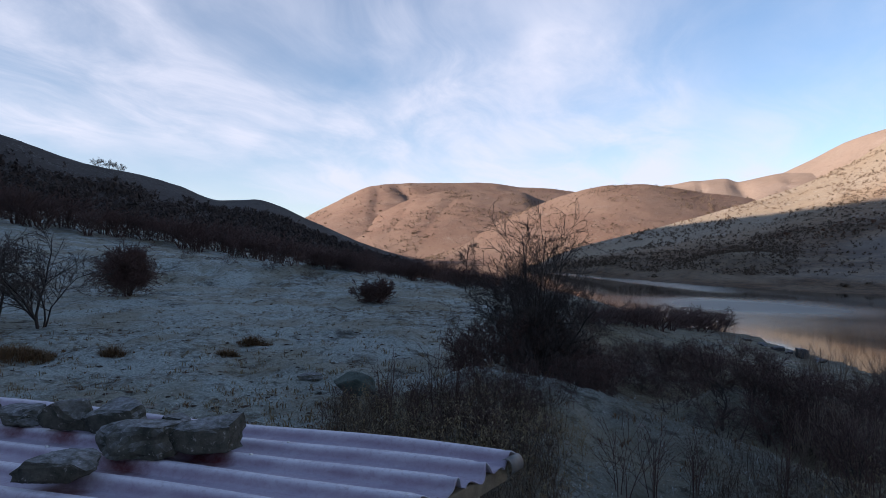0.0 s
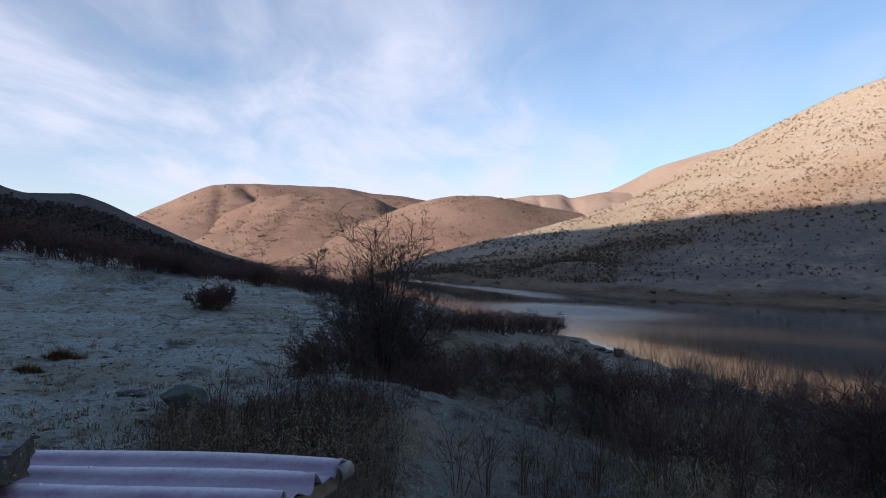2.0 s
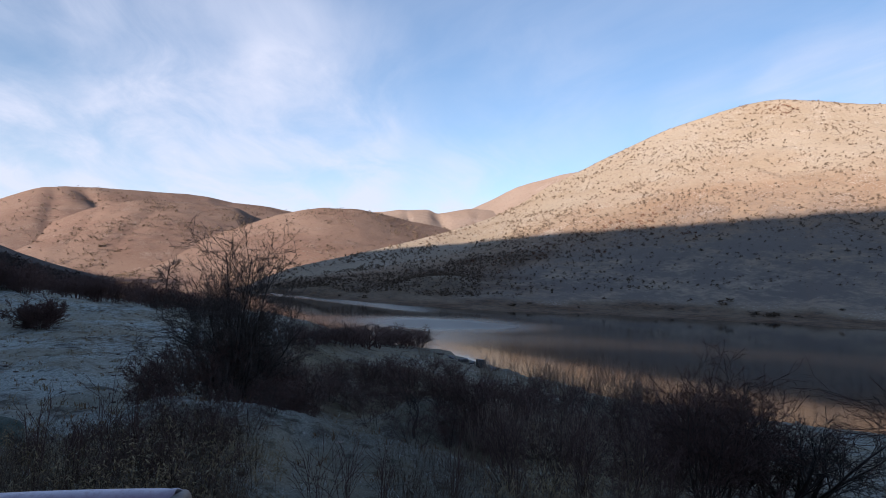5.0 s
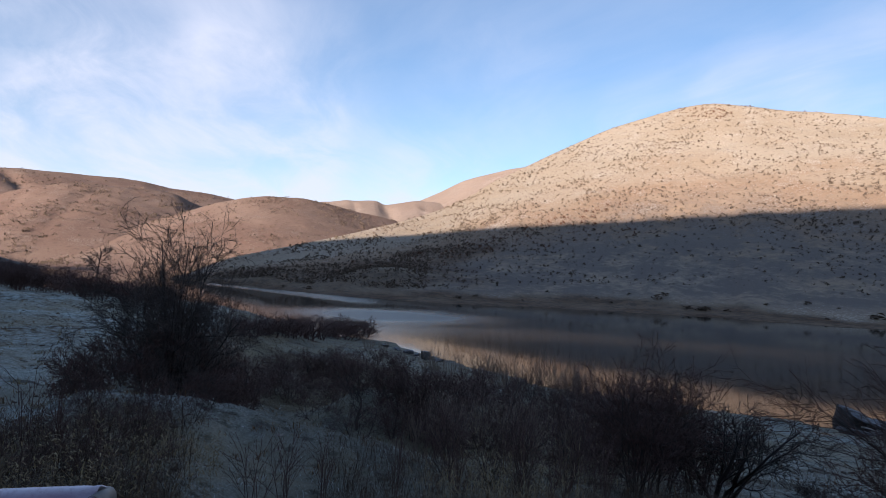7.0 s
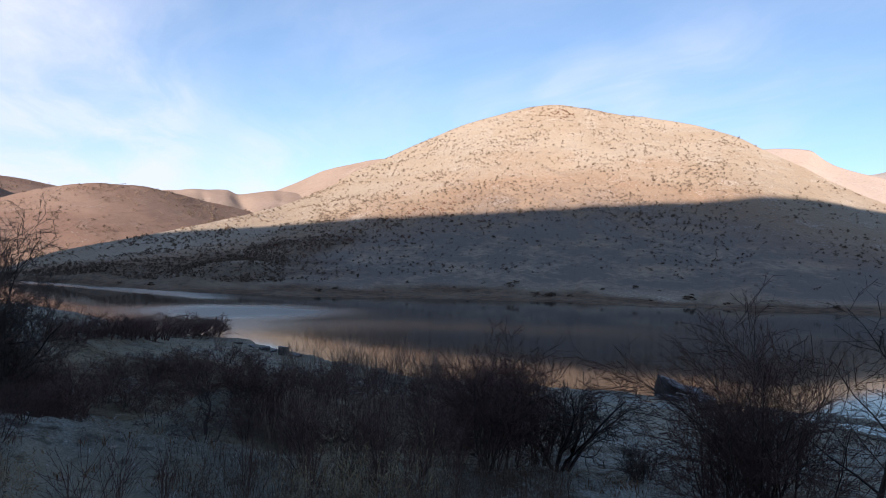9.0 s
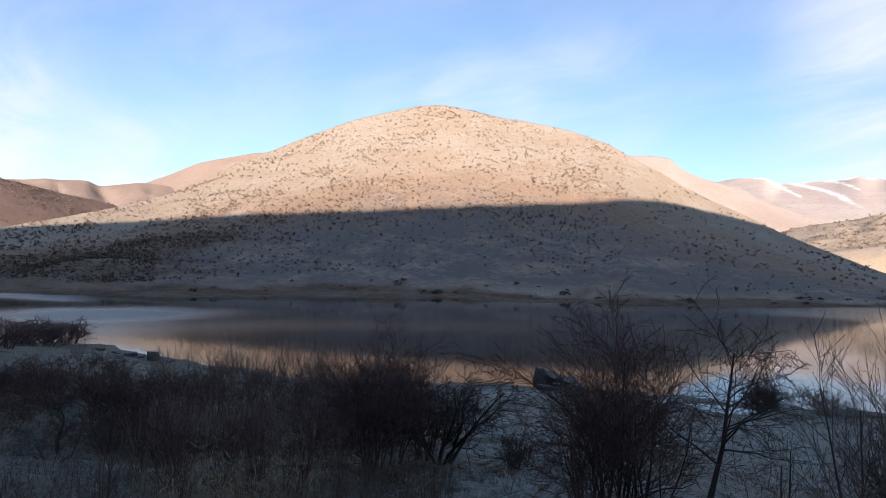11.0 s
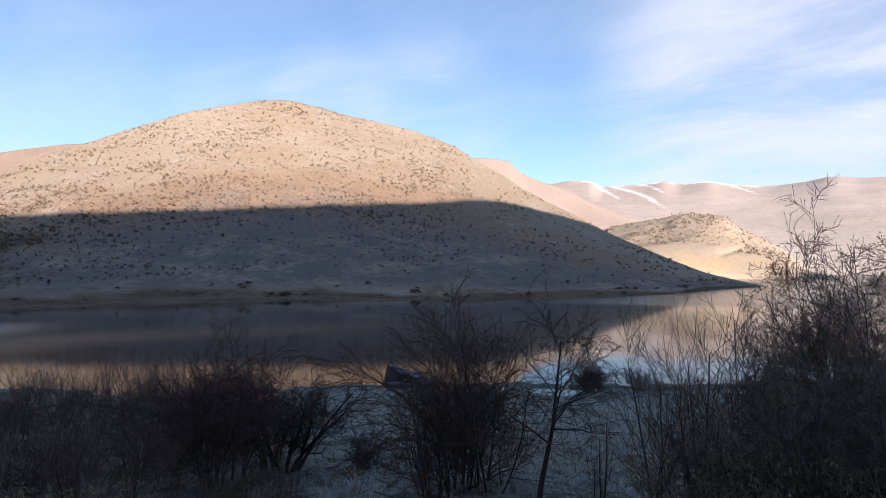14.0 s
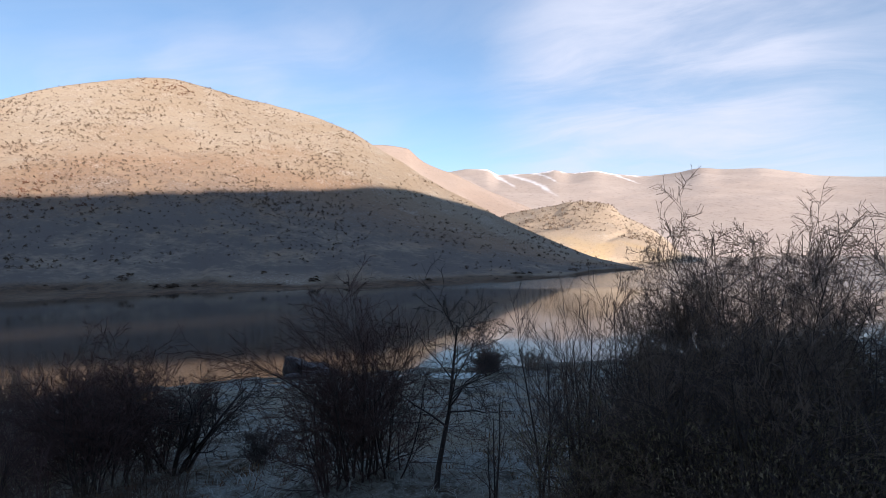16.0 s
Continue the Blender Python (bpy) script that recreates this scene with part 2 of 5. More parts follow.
GROUND = mat_ground()
WATER = mat_water()
# fourth colour: darker than the grass, shade put into the lower slope
HILL_OPP = mat_hill("dry_hillside", (0.285, 0.223, 0.16), (0.325, 0.268, 0.205), (0.49, 0.445, 0.39), (0.165, 0.142, 0.126), warm=(0.25, 0.15, 0.09))
CLIFF = mat_hill("pale_cliff_hill", (0.33, 0.262, 0.195), (0.37, 0.30, 0.225), (0.46, 0.41, 0.35), warm=(0.42, 0.31, 0.175))
HILL_FAR = mat_hill("russet_hillside", (0.158, 0.101, 0.078), (0.20, 0.137, 0.106), (0.32, 0.26, 0.22), scale=1.0, rock=0.61)
HILL_SPUR = mat_hill("sunlit_mountain_spur", (0.31, 0.245, 0.205), (0.35, 0.285, 0.245), (0.42, 0.36, 0.32), scale=0.6)
HILL_CRAG = mat_hill("pale_bare_hillside", (0.235, 0.172, 0.135), (0.27, 0.205, 0.165), (0.36, 0.30, 0.26), scale=0.6)
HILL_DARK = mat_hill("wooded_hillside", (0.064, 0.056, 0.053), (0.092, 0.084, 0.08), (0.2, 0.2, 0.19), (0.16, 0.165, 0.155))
# distance haze is mixed into this pale base colour
MOUNT = mat_hill("hazed_bare_mountain", (0.43, 0.36, 0.315), (0.48, 0.41, 0.365), (0.45, 0.39, 0.35), scale=0.22, relief=0.25)
BARK_GREY = mat_bark("grey_brown_bark", (0.07, 0.056, 0.052), (0.115, 0.096, 0.088))
BARK_RED = mat_bark("red_brown_twigs", (0.085, 0.052, 0.048), (0.135, 0.085, 0.074))
BARK_TAN = mat_bark("tan_brown_twigs", (0.17, 0.127, 0.10), (0.27, 0.205, 0.16))
BARK_DARK = mat_bark("dark_bark", (0.048, 0.04, 0.037), (0.078, 0.066, 0.06))
ROCK = mat_stone("grey_green_stone", (0.036, 0.038, 0.03), (0.125, 0.12, 0.097), (0.36, 0.34, 0.32), 13.0, 0.6)
PALE = mat_stone("pale_hill_stone", (0.22, 0.195, 0.17), (0.36, 0.32, 0.28), (0.46, 0.42, 0.38), 1.0)
ROCK_DARK = mat_stone("dark_boulder", (0.045, 0.043, 0.042), (0.11, 0.10, 0.098), (0.2, 0.18, 0.17), 1.4, 0.6)
ROCK_GREEN = mat_stone("mossy_stone", (0.05, 0.07, 0.06), (0.10, 0.13, 0.115), (0.16, 0.19, 0.17), 5.0)
ROOF = mat_roof()
WOOD = mat_plain("weathered_plank", (0.12, 0.09, 0.06), (0.24, 0.19, 0.13), 12)
PLASTER = mat_plain("earth_plaster", (0.25, 0.2, 0.15), (0.33, 0.27, 0.2), 6)
STEEL = mat_plain("zinc_screw", (0.5, 0.5, 0.52), (0.62, 0.62, 0.64), 30, 0.4, 0.8, 0.001)
STEEL_DULL = mat_plain("dull_zinc", (0.16, 0.15, 0.145), (0.26, 0.25, 0.24), 14, 0.5, 0.5, 0.002)
STRAW = mat_tuft("dry_straw", (0.22, 0.165, 0.085), (0.15, 0.11, 0.065), (0.30, 0.25, 0.155))
DRYLEAF = mat_tuft("dry_leaves", (0.11, 0.096, 0.055), (0.16, 0.135, 0.08), (0.28, 0.24, 0.16))
DEADSTALK = mat_tuft("dead_stalks", (0.05, 0.036, 0.027), (0.075, 0.052, 0.037), (0.09, 0.066, 0.043))
SOIL = mat_tuft("dark_clods", (0.05, 0.04, 0.03), (0.085, 0.06, 0.045), (0.035, 0.03, 0.025))
RUSSET = mat_tuft("russet_tuft", (0.12, 0.07, 0.038), (0.185, 0.112, 0.055), (0.075, 0.048, 0.03))
FROSTGRASS = mat_tuft("frosted_grass", (0.34, 0.36, 0.33), (0.25, 0.25, 0.2), (0.44, 0.47, 0.46))
WOODS = mat_tuft("bare_woodland", (0.060, 0.050, 0.047), (0.085, 0.068, 0.062), (0.045, 0.039, 0.038))
SCRUB = mat_tuft("hillside_scrub", (0.088, 0.064, 0.047), (0.115, 0.08, 0.057), (0.06, 0.048, 0.038))
SCRUB_TAN = mat_tuft("dry_bushes", (0.115, 0.083, 0.062), (0.145, 0.105, 0.077), (0.085, 0.064, 0.05))
SCRUB_RED = mat_tuft("russet_thicket", (0.12, 0.055, 0.036), (0.09, 0.045, 0.03), (0.15, 0.075, 0.045))

# ---- land ----


def at(az, d, z=0.0):
    return Vector((d * math.sin(radians(az)), d * math.cos(radians(az)), z))


def spline(x, xs, ys, soft=0.0):
    """Smooth interpolation (monotone cubic)."""
    xs, ys = np.asarray(xs, float), np.asarray(ys, float)
    h, dl = np.diff(xs), np.diff(ys) / np.diff(xs)
    m = np.zeros(len(xs))
    for i in range(1, len(xs) - 1):
        if dl[i - 1] * dl[i] > 0:
            w1, w2 = 2 * h[i] + h[i - 1], h[i] + 2 * h[i - 1]
            m[i] = (w1 + w2) / (w1 / dl[i - 1] + w2 / dl[i])
    m[0], m[-1] = dl[0], dl[-1]
    x = np.clip(np.asarray(x, float), xs[0], xs[-1])
    i = np.clip(np.searchsorted(xs, x) - 1, 0, len(h) - 1)
    t = (x - xs[i]) / h[i]
    return ((2 * t**3 - 3 * t**2 + 1) * ys[i] + (t**3 - 2 * t**2 + t) * h[i] * m[i]
            + (-2 * t**3 + 3 * t**2) * ys[i + 1] + (t**3 - t**2) * h[i] * m[i + 1])


def step(x, a, b):
    t = np.clip((np.asarray(x, float) - a) / (b - a), 0, 1)
    return t * t * (3 - 2 * t)


def wave(x, y, size, seed=0):
    """Cheap smooth noise from a few turned sine waves, about -1 to 1."""
    r = np.random.RandomState(seed)
    s = 0
    for k in range(6):
        a, f, p = r.uniform(0, 6.28), r.uniform(0.7, 1.6) * 6.283 / size, r.uniform(0, 6.28)
        s = s + np.sin((x * np.cos(a) + y * np.sin(a)) * f + p + 0.8 * np.sin((x * np.sin(a) - y * np.cos(a)) * f * 0.6 + p))
    return s / 3.5


def lattice(x, y, seed):
    """Gradient noise on a square lattice, about -1 to 1."""
    xi, yi = np.floor(x), np.floor(y)
    fx, fy = x - xi, y - yi

    def grad(ix, iy, dx, dy):
        h = np.sin(ix * 127.1 + iy * 311.7 + seed * 74.7) * 43758.5453
        a = (h - np.floor(h)) * 6.2832
        return np.cos(a) * dx + np.sin(a) * dy

    u, v = fx**3 * (fx * (fx * 6 - 15) + 10), fy**3 * (fy * (fy * 6 - 15) + 10)
    a = grad(xi, yi, fx, fy) * (1 - u) + grad(xi + 1, yi, fx - 1, fy) * u
    b = grad(xi, yi + 1, fx, fy - 1) * (1 - u) + grad(xi + 1, yi + 1, fx - 1, fy - 1) * u
    return 1.5 * (a * (1 - v) + b * v)


def fbm(x, y, size, seed=0, octaves=4, gain=0.5):
    s, k, f = 0, 1.0, 1.0 / size
    for o in range(octaves):
        s = s + k * lattice(np.asarray(x) * f + 17.3 * o, np.asarray(y) * f - 9.1 * o, seed + o)
        k, f = k * gain, f * 2.03
    return s


def ground_z(x, y):
    """Height of the near land and the lake's bed."""
    x, y = np.asarray(x, float), np.asarray(y, float)
    d = np.hypot(x, y)
    az = np.degrees(np.arctan2(x, y))
    az = np.where(az < -110, az + 360, az)
    shore = spline(az, (-110, -12, 0, 8, 14, 20, 28, 33, 46, 65, 85, 92, 104, 118, 150, 200, 250),
                   (700, 700, 420, 190, 110, 84, 71, 60, 47, 45.5, 46, 47, 52, 68, 200, 700, 700))
    u = d / shore
    near = spline(d, (0, 3, 7, 10, 14, 20, 32, 46), (7.4, 6.95, 6.15, 5.6, 4.9, 3.9, 2.0, 0.2))
    far = spline(u, (0, 0.3, 0.45, 0.7, 1.0, 1.25, 1.7, 8), (6.5, 4.2, 3.0, 1.2, 0.0, -1.8, -4.5, -6))
    k = step(d, 13, 34)
    slope = near * (1 - k) + far * k
    g = spline(az, (-110, -60, -38, -20, -8, 4, 14), (0.17, 0.14, 0.105, 0.03, -0.022, -0.05, -0.06))
    left = spline(d, (0, 3, 9, 22, 60), (7.4, 7.0, 6.75, 6.5, 6.3)) + g * np.maximum(0, d - 38) - 0.012 * np.maximum(0, az + 4) * np.clip(d - 12, 0, 30) * 0.15
    left = np.where(az > -30, np.maximum(left, -3 + 0 * left), left)
    w = 1 - step(az, 2, 22)
    w = np.where(az > 180, step(az, 200, 250), w)
    z = left * w + slope * (1 - w)
    back = step(np.abs(az - 218), 76, 36)
    z = z + back * np.maximum(0, d - 12) * 0.22
    # banks and hummocks
    def hump(a, dd, r1, r2, h):
        px, py = dd * math.sin(radians(a)), dd * math.cos(radians(a))
        ex, ey = (x - px), (y - py)
        s, c = math.sin(radians(a)), math.cos(radians(a))
        rad, tan = ex * s + ey * c, ex * c - ey * s
        return h * np.exp(-(rad / r1)**2 - (tan / r2)**2)
    z = z + hump(17.5, 10.6, 1.9, 2.2, 0.72) + hump(28, 17, 1.8, 1.6, 1.2) + hump(17, 46, 12, 8, 1.3) - hump(20, 14.2, 2.0, 4.5, 1.3)
    land = np.where(z > 0.2, 1, 0.25)
    z = z + 0.35 * step(fbm(x, y * 1.6, 11, 14, 3), 0.05, 0.2) * step(d, 28, 42) * (1 - step(d, 95, 120)) * land * w
    scarp = step(az, -34, -27) * (1 - step(az, -9, -4))
    z = z + scarp * (0.85 * step(d + 5 * fbm(x, y, 9, 15, 3), 45, 50) - 0.85 * step(d, 55, 75))
    z = z + (0.13 * fbm(x, y, 2.6, 3, 5, 0.6) + 0.05 * fbm(x, y, 0.9, 33, 4, 0.65)) * step(d, 2, 8) + 0.45 * fbm(x, y, 16, 4, 3) * step(d, 10, 40) * land
    return z


def gz(az, d):
    p = at(az, d)
    return float(ground_z(p.x, p.y))


def mesh_object(name, verts, faces, mats, smooth=True, parent=None, face_mat=None):
    me = bpy.data.meshes.new(name)
    verts, faces = np.asarray(verts, np.float32), np.asarray(faces, np.int32)
    n, k = faces.shape
    me.vertices.add(len(verts)); me.vertices.foreach_set("co", verts.ravel())
    me.loops.add(n * k); me.loops.foreach_set("vertex_index", faces.ravel())
    me.polygons.add(n); me.polygons.foreach_set("loop_start", np.arange(0, n * k, k, dtype=np.int32))
    me.update(calc_edges=True)
    me.polygons.foreach_set("use_smooth", np.full(n, smooth))
    for m in mats:
        me.materials.append(m)
    if face_mat is not None:
        me.polygons.foreach_set("material_index", np.asarray(face_mat, np.int32))
    ob = new(name, me)
    if parent:
        ob.parent = parent
    return ob


def grid_faces(rows, cols, wrap=False):
    i, j = np.meshgrid(np.arange(rows - 1), np.arange(cols if wrap else cols - 1), indexing="ij")
    a, b = i * cols + j, i * cols + (j + 1) % cols
    return np.stack([a, b, b + cols, a + cols], -1).reshape(-1, 4)


def set_attr(ob, name, values):
    a = ob.data.attributes.new(name, "FLOAT", "POINT")
    a.data.foreach_set("value", np.asarray(values, np.float32).ravel())


def litter(x, y, d):
    """Where thicket litter keeps the frost off."""
    az = np.degrees(np.arctan2(x, y))
    return step(az, 10, 16) * (1 - step(az, 54, 60)) * step(d + 1.5 * fbm(x, y, 2, 21, 3), 11.6, 13.2) * (1 - step(d, 34, 42)) * step(fbm(x, y, 6, 9, 3), -0.5, 0.1) + step(az, -13, -9) * (1 - step(az + 3 * fbm(x, y, 1.5, 8, 2), 8, 13)) * step(d, 3.0, 4.2) * (1 - step(d + fbm(x, y, 2, 4, 2), 8.6, 10)) + 0.9 * step(az, 97, 102) * (1 - step(az, 130, 140)) * (1 - step(d, 8, 12)) * step(d + fbm(x, y, 1.2, 6, 3), 3.0, 4.6)


def build_ground():
    az = np.concatenate([np.arange(-48, 120, 0.36), np.arange(120, 312, 4.0)])
    d = np.concatenate([[0.05], np.geomspace(0.8, 5, 30)[:-1], np.geomspace(5, 60, 150)[:-1], np.geomspace(60, 4200, 84)])
    D, A = np.meshgrid(d, np.radians(az), indexing="ij")
    X, Y = D * np.sin(A), D * np.cos(A)
    Z = ground_z(X, Y)
    Z = np.where(D > 1200, np.minimum(Z, -2 + 0 * Z), Z)
    Z = np.where(D > 700, Z * (1 - step(D, 700, 1200)) + -2 * step(D, 700, 1200), Z)
    ob = mesh_object("ground", np.stack([X, Y, Z], -1).reshape(-1, 3), grid_faces(len(d), len(az), True)[:, ::-1], [GROUND])
    set_attr(ob, "frost", np.clip(0.97 - 0.3 * step(D, 60, 200) - 0.75 * litter(X, Y, D) - 0.68 * step(np.degrees(A), 8, 20) + 0.40 * step(np.degrees(A), 54, 64), 0, 1))
    return tagged(ob, "frosted grey-green pasture sloping to the lake", "ground", kind="structure")


def ridge(name, label, category, mat, az, el, ridge_d, foot_d, foot_z=-1.0, shape=1.0, back=0.5, rough=0.0, step_az=0.25, rows=90, low=0.12, gully=0.0, seed=1, bank=0.0, snow=0.0, folds=(), knolls=()):
    """A hill given by its crest: elevation angle from the eye, crest and foot distance along azimuth."""
    a = np.arange(az[0], az[-1] + 1e-6, step_az)
    E = spline(a, az, el)
    R = spline(a, *ridge_d)
    F = spline(a, *foot_d)
    if bank:
        F = F + 5.0 * fbm(a * 3.0, 0 * a, 14, seed + 9, 4, 0.6)
    ZR = EYE + R * np.tan(np.radians(E))
    # the crest's small bumps fade down the slope
    kernel = np.exp(-(np.arange(-40, 41) * step_az / 4.0) ** 2)
    soft = np.convolve(np.pad(ZR, 40, mode="edge"), kernel / kernel.sum(), mode="valid")
    u = np.concatenate([np.linspace(0, 1, rows), 1 + np.linspace(0, 1, 16)[1:] ** 1.3 * 0.9])
    U, A = np.meshgrid(u, np.radians(a), indexing="ij")
    D = F + (R - F) * U
    D = np.where(U > 1, R + (U - 1) * back * np.maximum(R - F, 60), D)
    V = np.clip(U, 0, 1)
    flat = 0.055 * (bank > 0)
    prof = np.clip((V - flat) / (1 - flat), 0, 1) ** shape
    crest = ZR
    ZR = soft + (crest - soft) * step(V, 0.35, 1.0)
    edge = np.clip(0.5 * (ZR - foot_z), 0, bank)
    Z = foot_z + edge * (0.4 * step(V, 0, 0.015) + 0.6 * step(V, 0.015, 0.09)) + (ZR - foot_z - edge) * prof
    Z = np.where(U > 1, ZR - (ZR - foot_z) * np.clip((U - 1) / 0.9, 0, 1) ** 1.6, Z)
    X, Y = D * np.sin(A), D * np.cos(A)
    hh = np.maximum(ZR - foot_z, 1)
    env = np.sin(np.pi * np.clip(V, 0, 1)) * np.where(U > 1, 0, 1) * step(V, 0.08, 0.25)
    size = 0.22 * np.mean(R)
    Z = Z + env * hh * rough * fbm(X, Y, size, seed, 5)
    if gully:
        turn = np.radians(np.mean(a))
        across, along = X * np.cos(turn) - Y * np.sin(turn), X * np.sin(turn) + Y * np.cos(turn)
        g = 1 - np.abs(fbm(across + 0.35 * size * fbm(X, Y, size, seed + 3, 2), along * 0.28, size * 0.55, seed + 7, 3))
        Z = Z - env * hh * gully * np.clip(g - 0.62, 0, 1) * 2.4
    deg = np.degrees(A)
    # side valleys: azimuth at the crest and at the foot, half width in degrees, depth as a share of the height
    for top_az, foot_az, half, depth in folds:
        mid_az = foot_az + (top_az - foot_az) * V
        Z = Z - hh * depth * np.exp(-np.abs((deg - mid_az) / half) ** 1.5) * step(V, 0.05, 0.5) * np.where(U > 1, 0, 1 - 0.9 * step(V, 0.85, 1.0))
    # knolls: azimuth, distance, half widths across and along, height
    for k_az, k_d, across, along, height in knolls:
        Z = Z + height * np.exp(-((deg - k_az) / across) ** 2 - (np.where(D > k_d, (D - k_d) / (2.2 * along), (D - k_d) / along)) ** 2)
    Z = Z + np.where(U > 0.2, 1, 0) * np.minimum(0.0008 * R, 0.7) * fbm(X, Y, 0.03 * R + 4, seed + 2, 3) * step(V, 0.1, 0.3)
    ob = mesh_object(name, np.stack([X, Y, Z], -1).reshape(-1, 3), grid_faces(len(u), len(a))[:, ::-1], [mat])
    # band of the lower slope, reaching up to about the shadow line
    set_attr(ob, "low", step(V, 0.06, 0.1) * (1 - step(V, low, low * 2.5 + 0.05)) * step(np.degrees(A), 22, 38))
    set_attr(ob, "warm", np.clip(step(V, 0.22, 0.34) * (1 - step(V + 0.1 * fbm(X, Y, 60, 44, 4), 0.42, 0.72)), 0, 1) if category == "hill" and bank else (1 - step(V, 0.16, 0.26)) * step(fbm(X, Y, 40, 12, 3), -0.5, 0.1))
    if bank:
        thick = 0.8 * (1 - step(np.degrees(A) + 9 * fbm(X, Y, 45, 9, 4), 29, 40)) * (1 - step(V + 0.2 * fbm(X, Y, 35, 6, 4), 0.36, 0.58))
        set_attr(ob, "bank", step(V, 0.0, 0.004) * np.maximum(1 - step(V + 0.03 * fbm(X, Y, 40, 3, 3), 0.05, 0.085), thick))
    if snow:
        # a thin cap on the crests and drifts that run down the lee of the spurs
        cap = step(V + 0.05 * fbm(deg * 1.5, V * 2, 1.6, 5, 4), snow, snow + 0.04) * step(deg, 86, 88.5) * (1 - step(deg, 101, 105)) * 0.85
        for top_az, low_az, low_v, wide in ((88.6, 90.9, 0.60, 0.28), (90.2, 95.0, 0.44, 0.34), (93.0, 95.0, 0.66, 0.2), (100.2, 102.8, 0.72, 0.25)):
            f = np.clip((1 - V) / (1 - low_v), 0, 1.2)
            drift = np.exp(-((deg - (top_az + (low_az - top_az) * f) + 0.25 * fbm(deg * 3, V * 30, 2, 8, 2)) / (wide * (1.2 - 0.8 * np.clip(f, 0, 1)))) ** 2)
            cap = np.maximum(cap, 0.7 * drift * (1 - step(f, 0.75, 1.1)))
        set_attr(ob, "snow", cap)
    LAND[name] = (X, Y, Z, V, np.degrees(A), U)
    return tagged(ob, label, category, kind="structure")


LAND = {}
build_ground()

def build_lake():
    """A flat sheet; a breeze roughens a long patch under the far shore."""
    gx = np.concatenate([np.linspace(-900, -40, 12), np.linspace(-30, 420, 151), np.linspace(460, 1100, 10)])
    gy = np.concatenate([np.linspace(-900, -320, 6), np.linspace(-300, 320, 180), np.linspace(340, 1100, 14)])
    X, Y = np.meshgrid(gx, gy, indexing="ij")
    ob = mesh_object("water", np.stack([X, Y, 0 * X], -1).reshape(-1, 3), grid_faces(len(gx), len(gy)), [WATER], False)
    ob.data.flip_normals()
    d, az = np.hypot(X, Y), np.degrees(np.arctan2(X, Y))
    rag = fbm(X, Y, 28, 6, 3)
    shore = spline(az, (8, 14, 18, 26, 36, 52), (285, 235, 205, 170, 158, 160))
    band = np.exp(-((d - 112 + 7 * rag) / 15) ** 2 - ((az - 29) / 9.5) ** 2)
    strip = step(d, shore - 34, shore - 16) * step(az, 8, 12) * (1 - step(az, 24, 30))
    far = step(d, 138, 160) * step(az, 76, 84)
    long = np.exp(-((d - 90 + 6 * rag) / 11) ** 2) * step(az, 12, 24) * (1 - step(az, 60, 84))
    band = np.maximum(np.clip(band * 1.3, 0, 1), 0.34 * long) + 0.7 * strip
    set_attr(ob, "ripple", np.clip(0.8 * band + 0.26 * far, 0, 1))
    return ob


lake = build_lake()
tagged(lake, "calm dark lake mirroring hills and sky", "lake", kind="structure")

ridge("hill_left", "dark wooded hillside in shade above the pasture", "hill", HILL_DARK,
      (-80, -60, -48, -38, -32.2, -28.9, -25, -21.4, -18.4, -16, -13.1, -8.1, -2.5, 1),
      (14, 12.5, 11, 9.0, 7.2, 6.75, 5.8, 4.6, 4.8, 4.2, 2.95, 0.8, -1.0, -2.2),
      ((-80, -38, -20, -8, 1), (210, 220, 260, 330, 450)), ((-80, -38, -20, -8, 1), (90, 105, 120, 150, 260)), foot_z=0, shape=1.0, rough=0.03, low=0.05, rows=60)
ridge("hill_far_left", "sunlit russet hill with a long flat top", "hill", HILL_FAR,
      (-20, -13.4, -11.4, -9.4, -7.2, -5.4, -2.6, 2.4, 5, 7.7, 10.4, 12.6, 18, 26), (-1, 3.3, 4.44, 5.5, 6.45, 6.7, 6.82, 6.9, 6.84, 6.44, 6.29, 5.98, 4.5, 2),
      ((-20, -6, 4, 26), (930, 950, 980, 1000)), ((-20, 26), (560, 620)), shape=0.85, rough=0.006, gully=0.006, seed=11, low=0.01,
      folds=((-4.9, 0.5, 0.8, 0.05), (-6.4, -7.2, 0.6, 0.02)))
ridge("hill_far_middle", "sunlit rounded russet hill", "hill", HILL_FAR,
      (-14, -10.5, -8.8, -6.7, -4.9, -2.6, -0.1, 2.4, 5, 7.7, 9.6, 13, 16, 22), (-0.5, 1.6, 2.1, 3.5, 4.5, 5.45, 6.05, 6.18, 6.14, 6.0, 5.25, 4.2, 3.2, 1),
      ((-14, 0, 10, 22), (745, 760, 790, 820)), ((-14, 0, 22), (530, 530, 550)), shape=0.8, rough=0.006, gully=0.006, seed=21, low=0.01,
      folds=((2.2, -3.5, 0.9, 0.02), (-3.0, -7.0, 0.6, 0.02)))
ridge("hill_far_right", "sunlit rounded russet hill with a shaded flank", "hill", HILL_FAR,
      (-2, 1, 2.5, 5.1, 7.7, 10.4, 13.2, 16, 18.8, 21.1, 24.6, 27.4, 29.1, 36, 44), (-1.2, 0.9, 1.7, 3.0, 3.95, 5.05, 5.95, 6.44, 6.52, 6.25, 5.55, 5.1, 4.65, 3.2, 1),
      ((-2, 12, 18, 30, 44), (630, 640, 650, 740, 820)), ((-2, 14, 30, 44), (450, 450, 510, 560)), shape=0.8, rough=0.006, gully=0.006, seed=31, low=0.01,
      folds=((13.5, 7.5, 0.8, 0.02),))
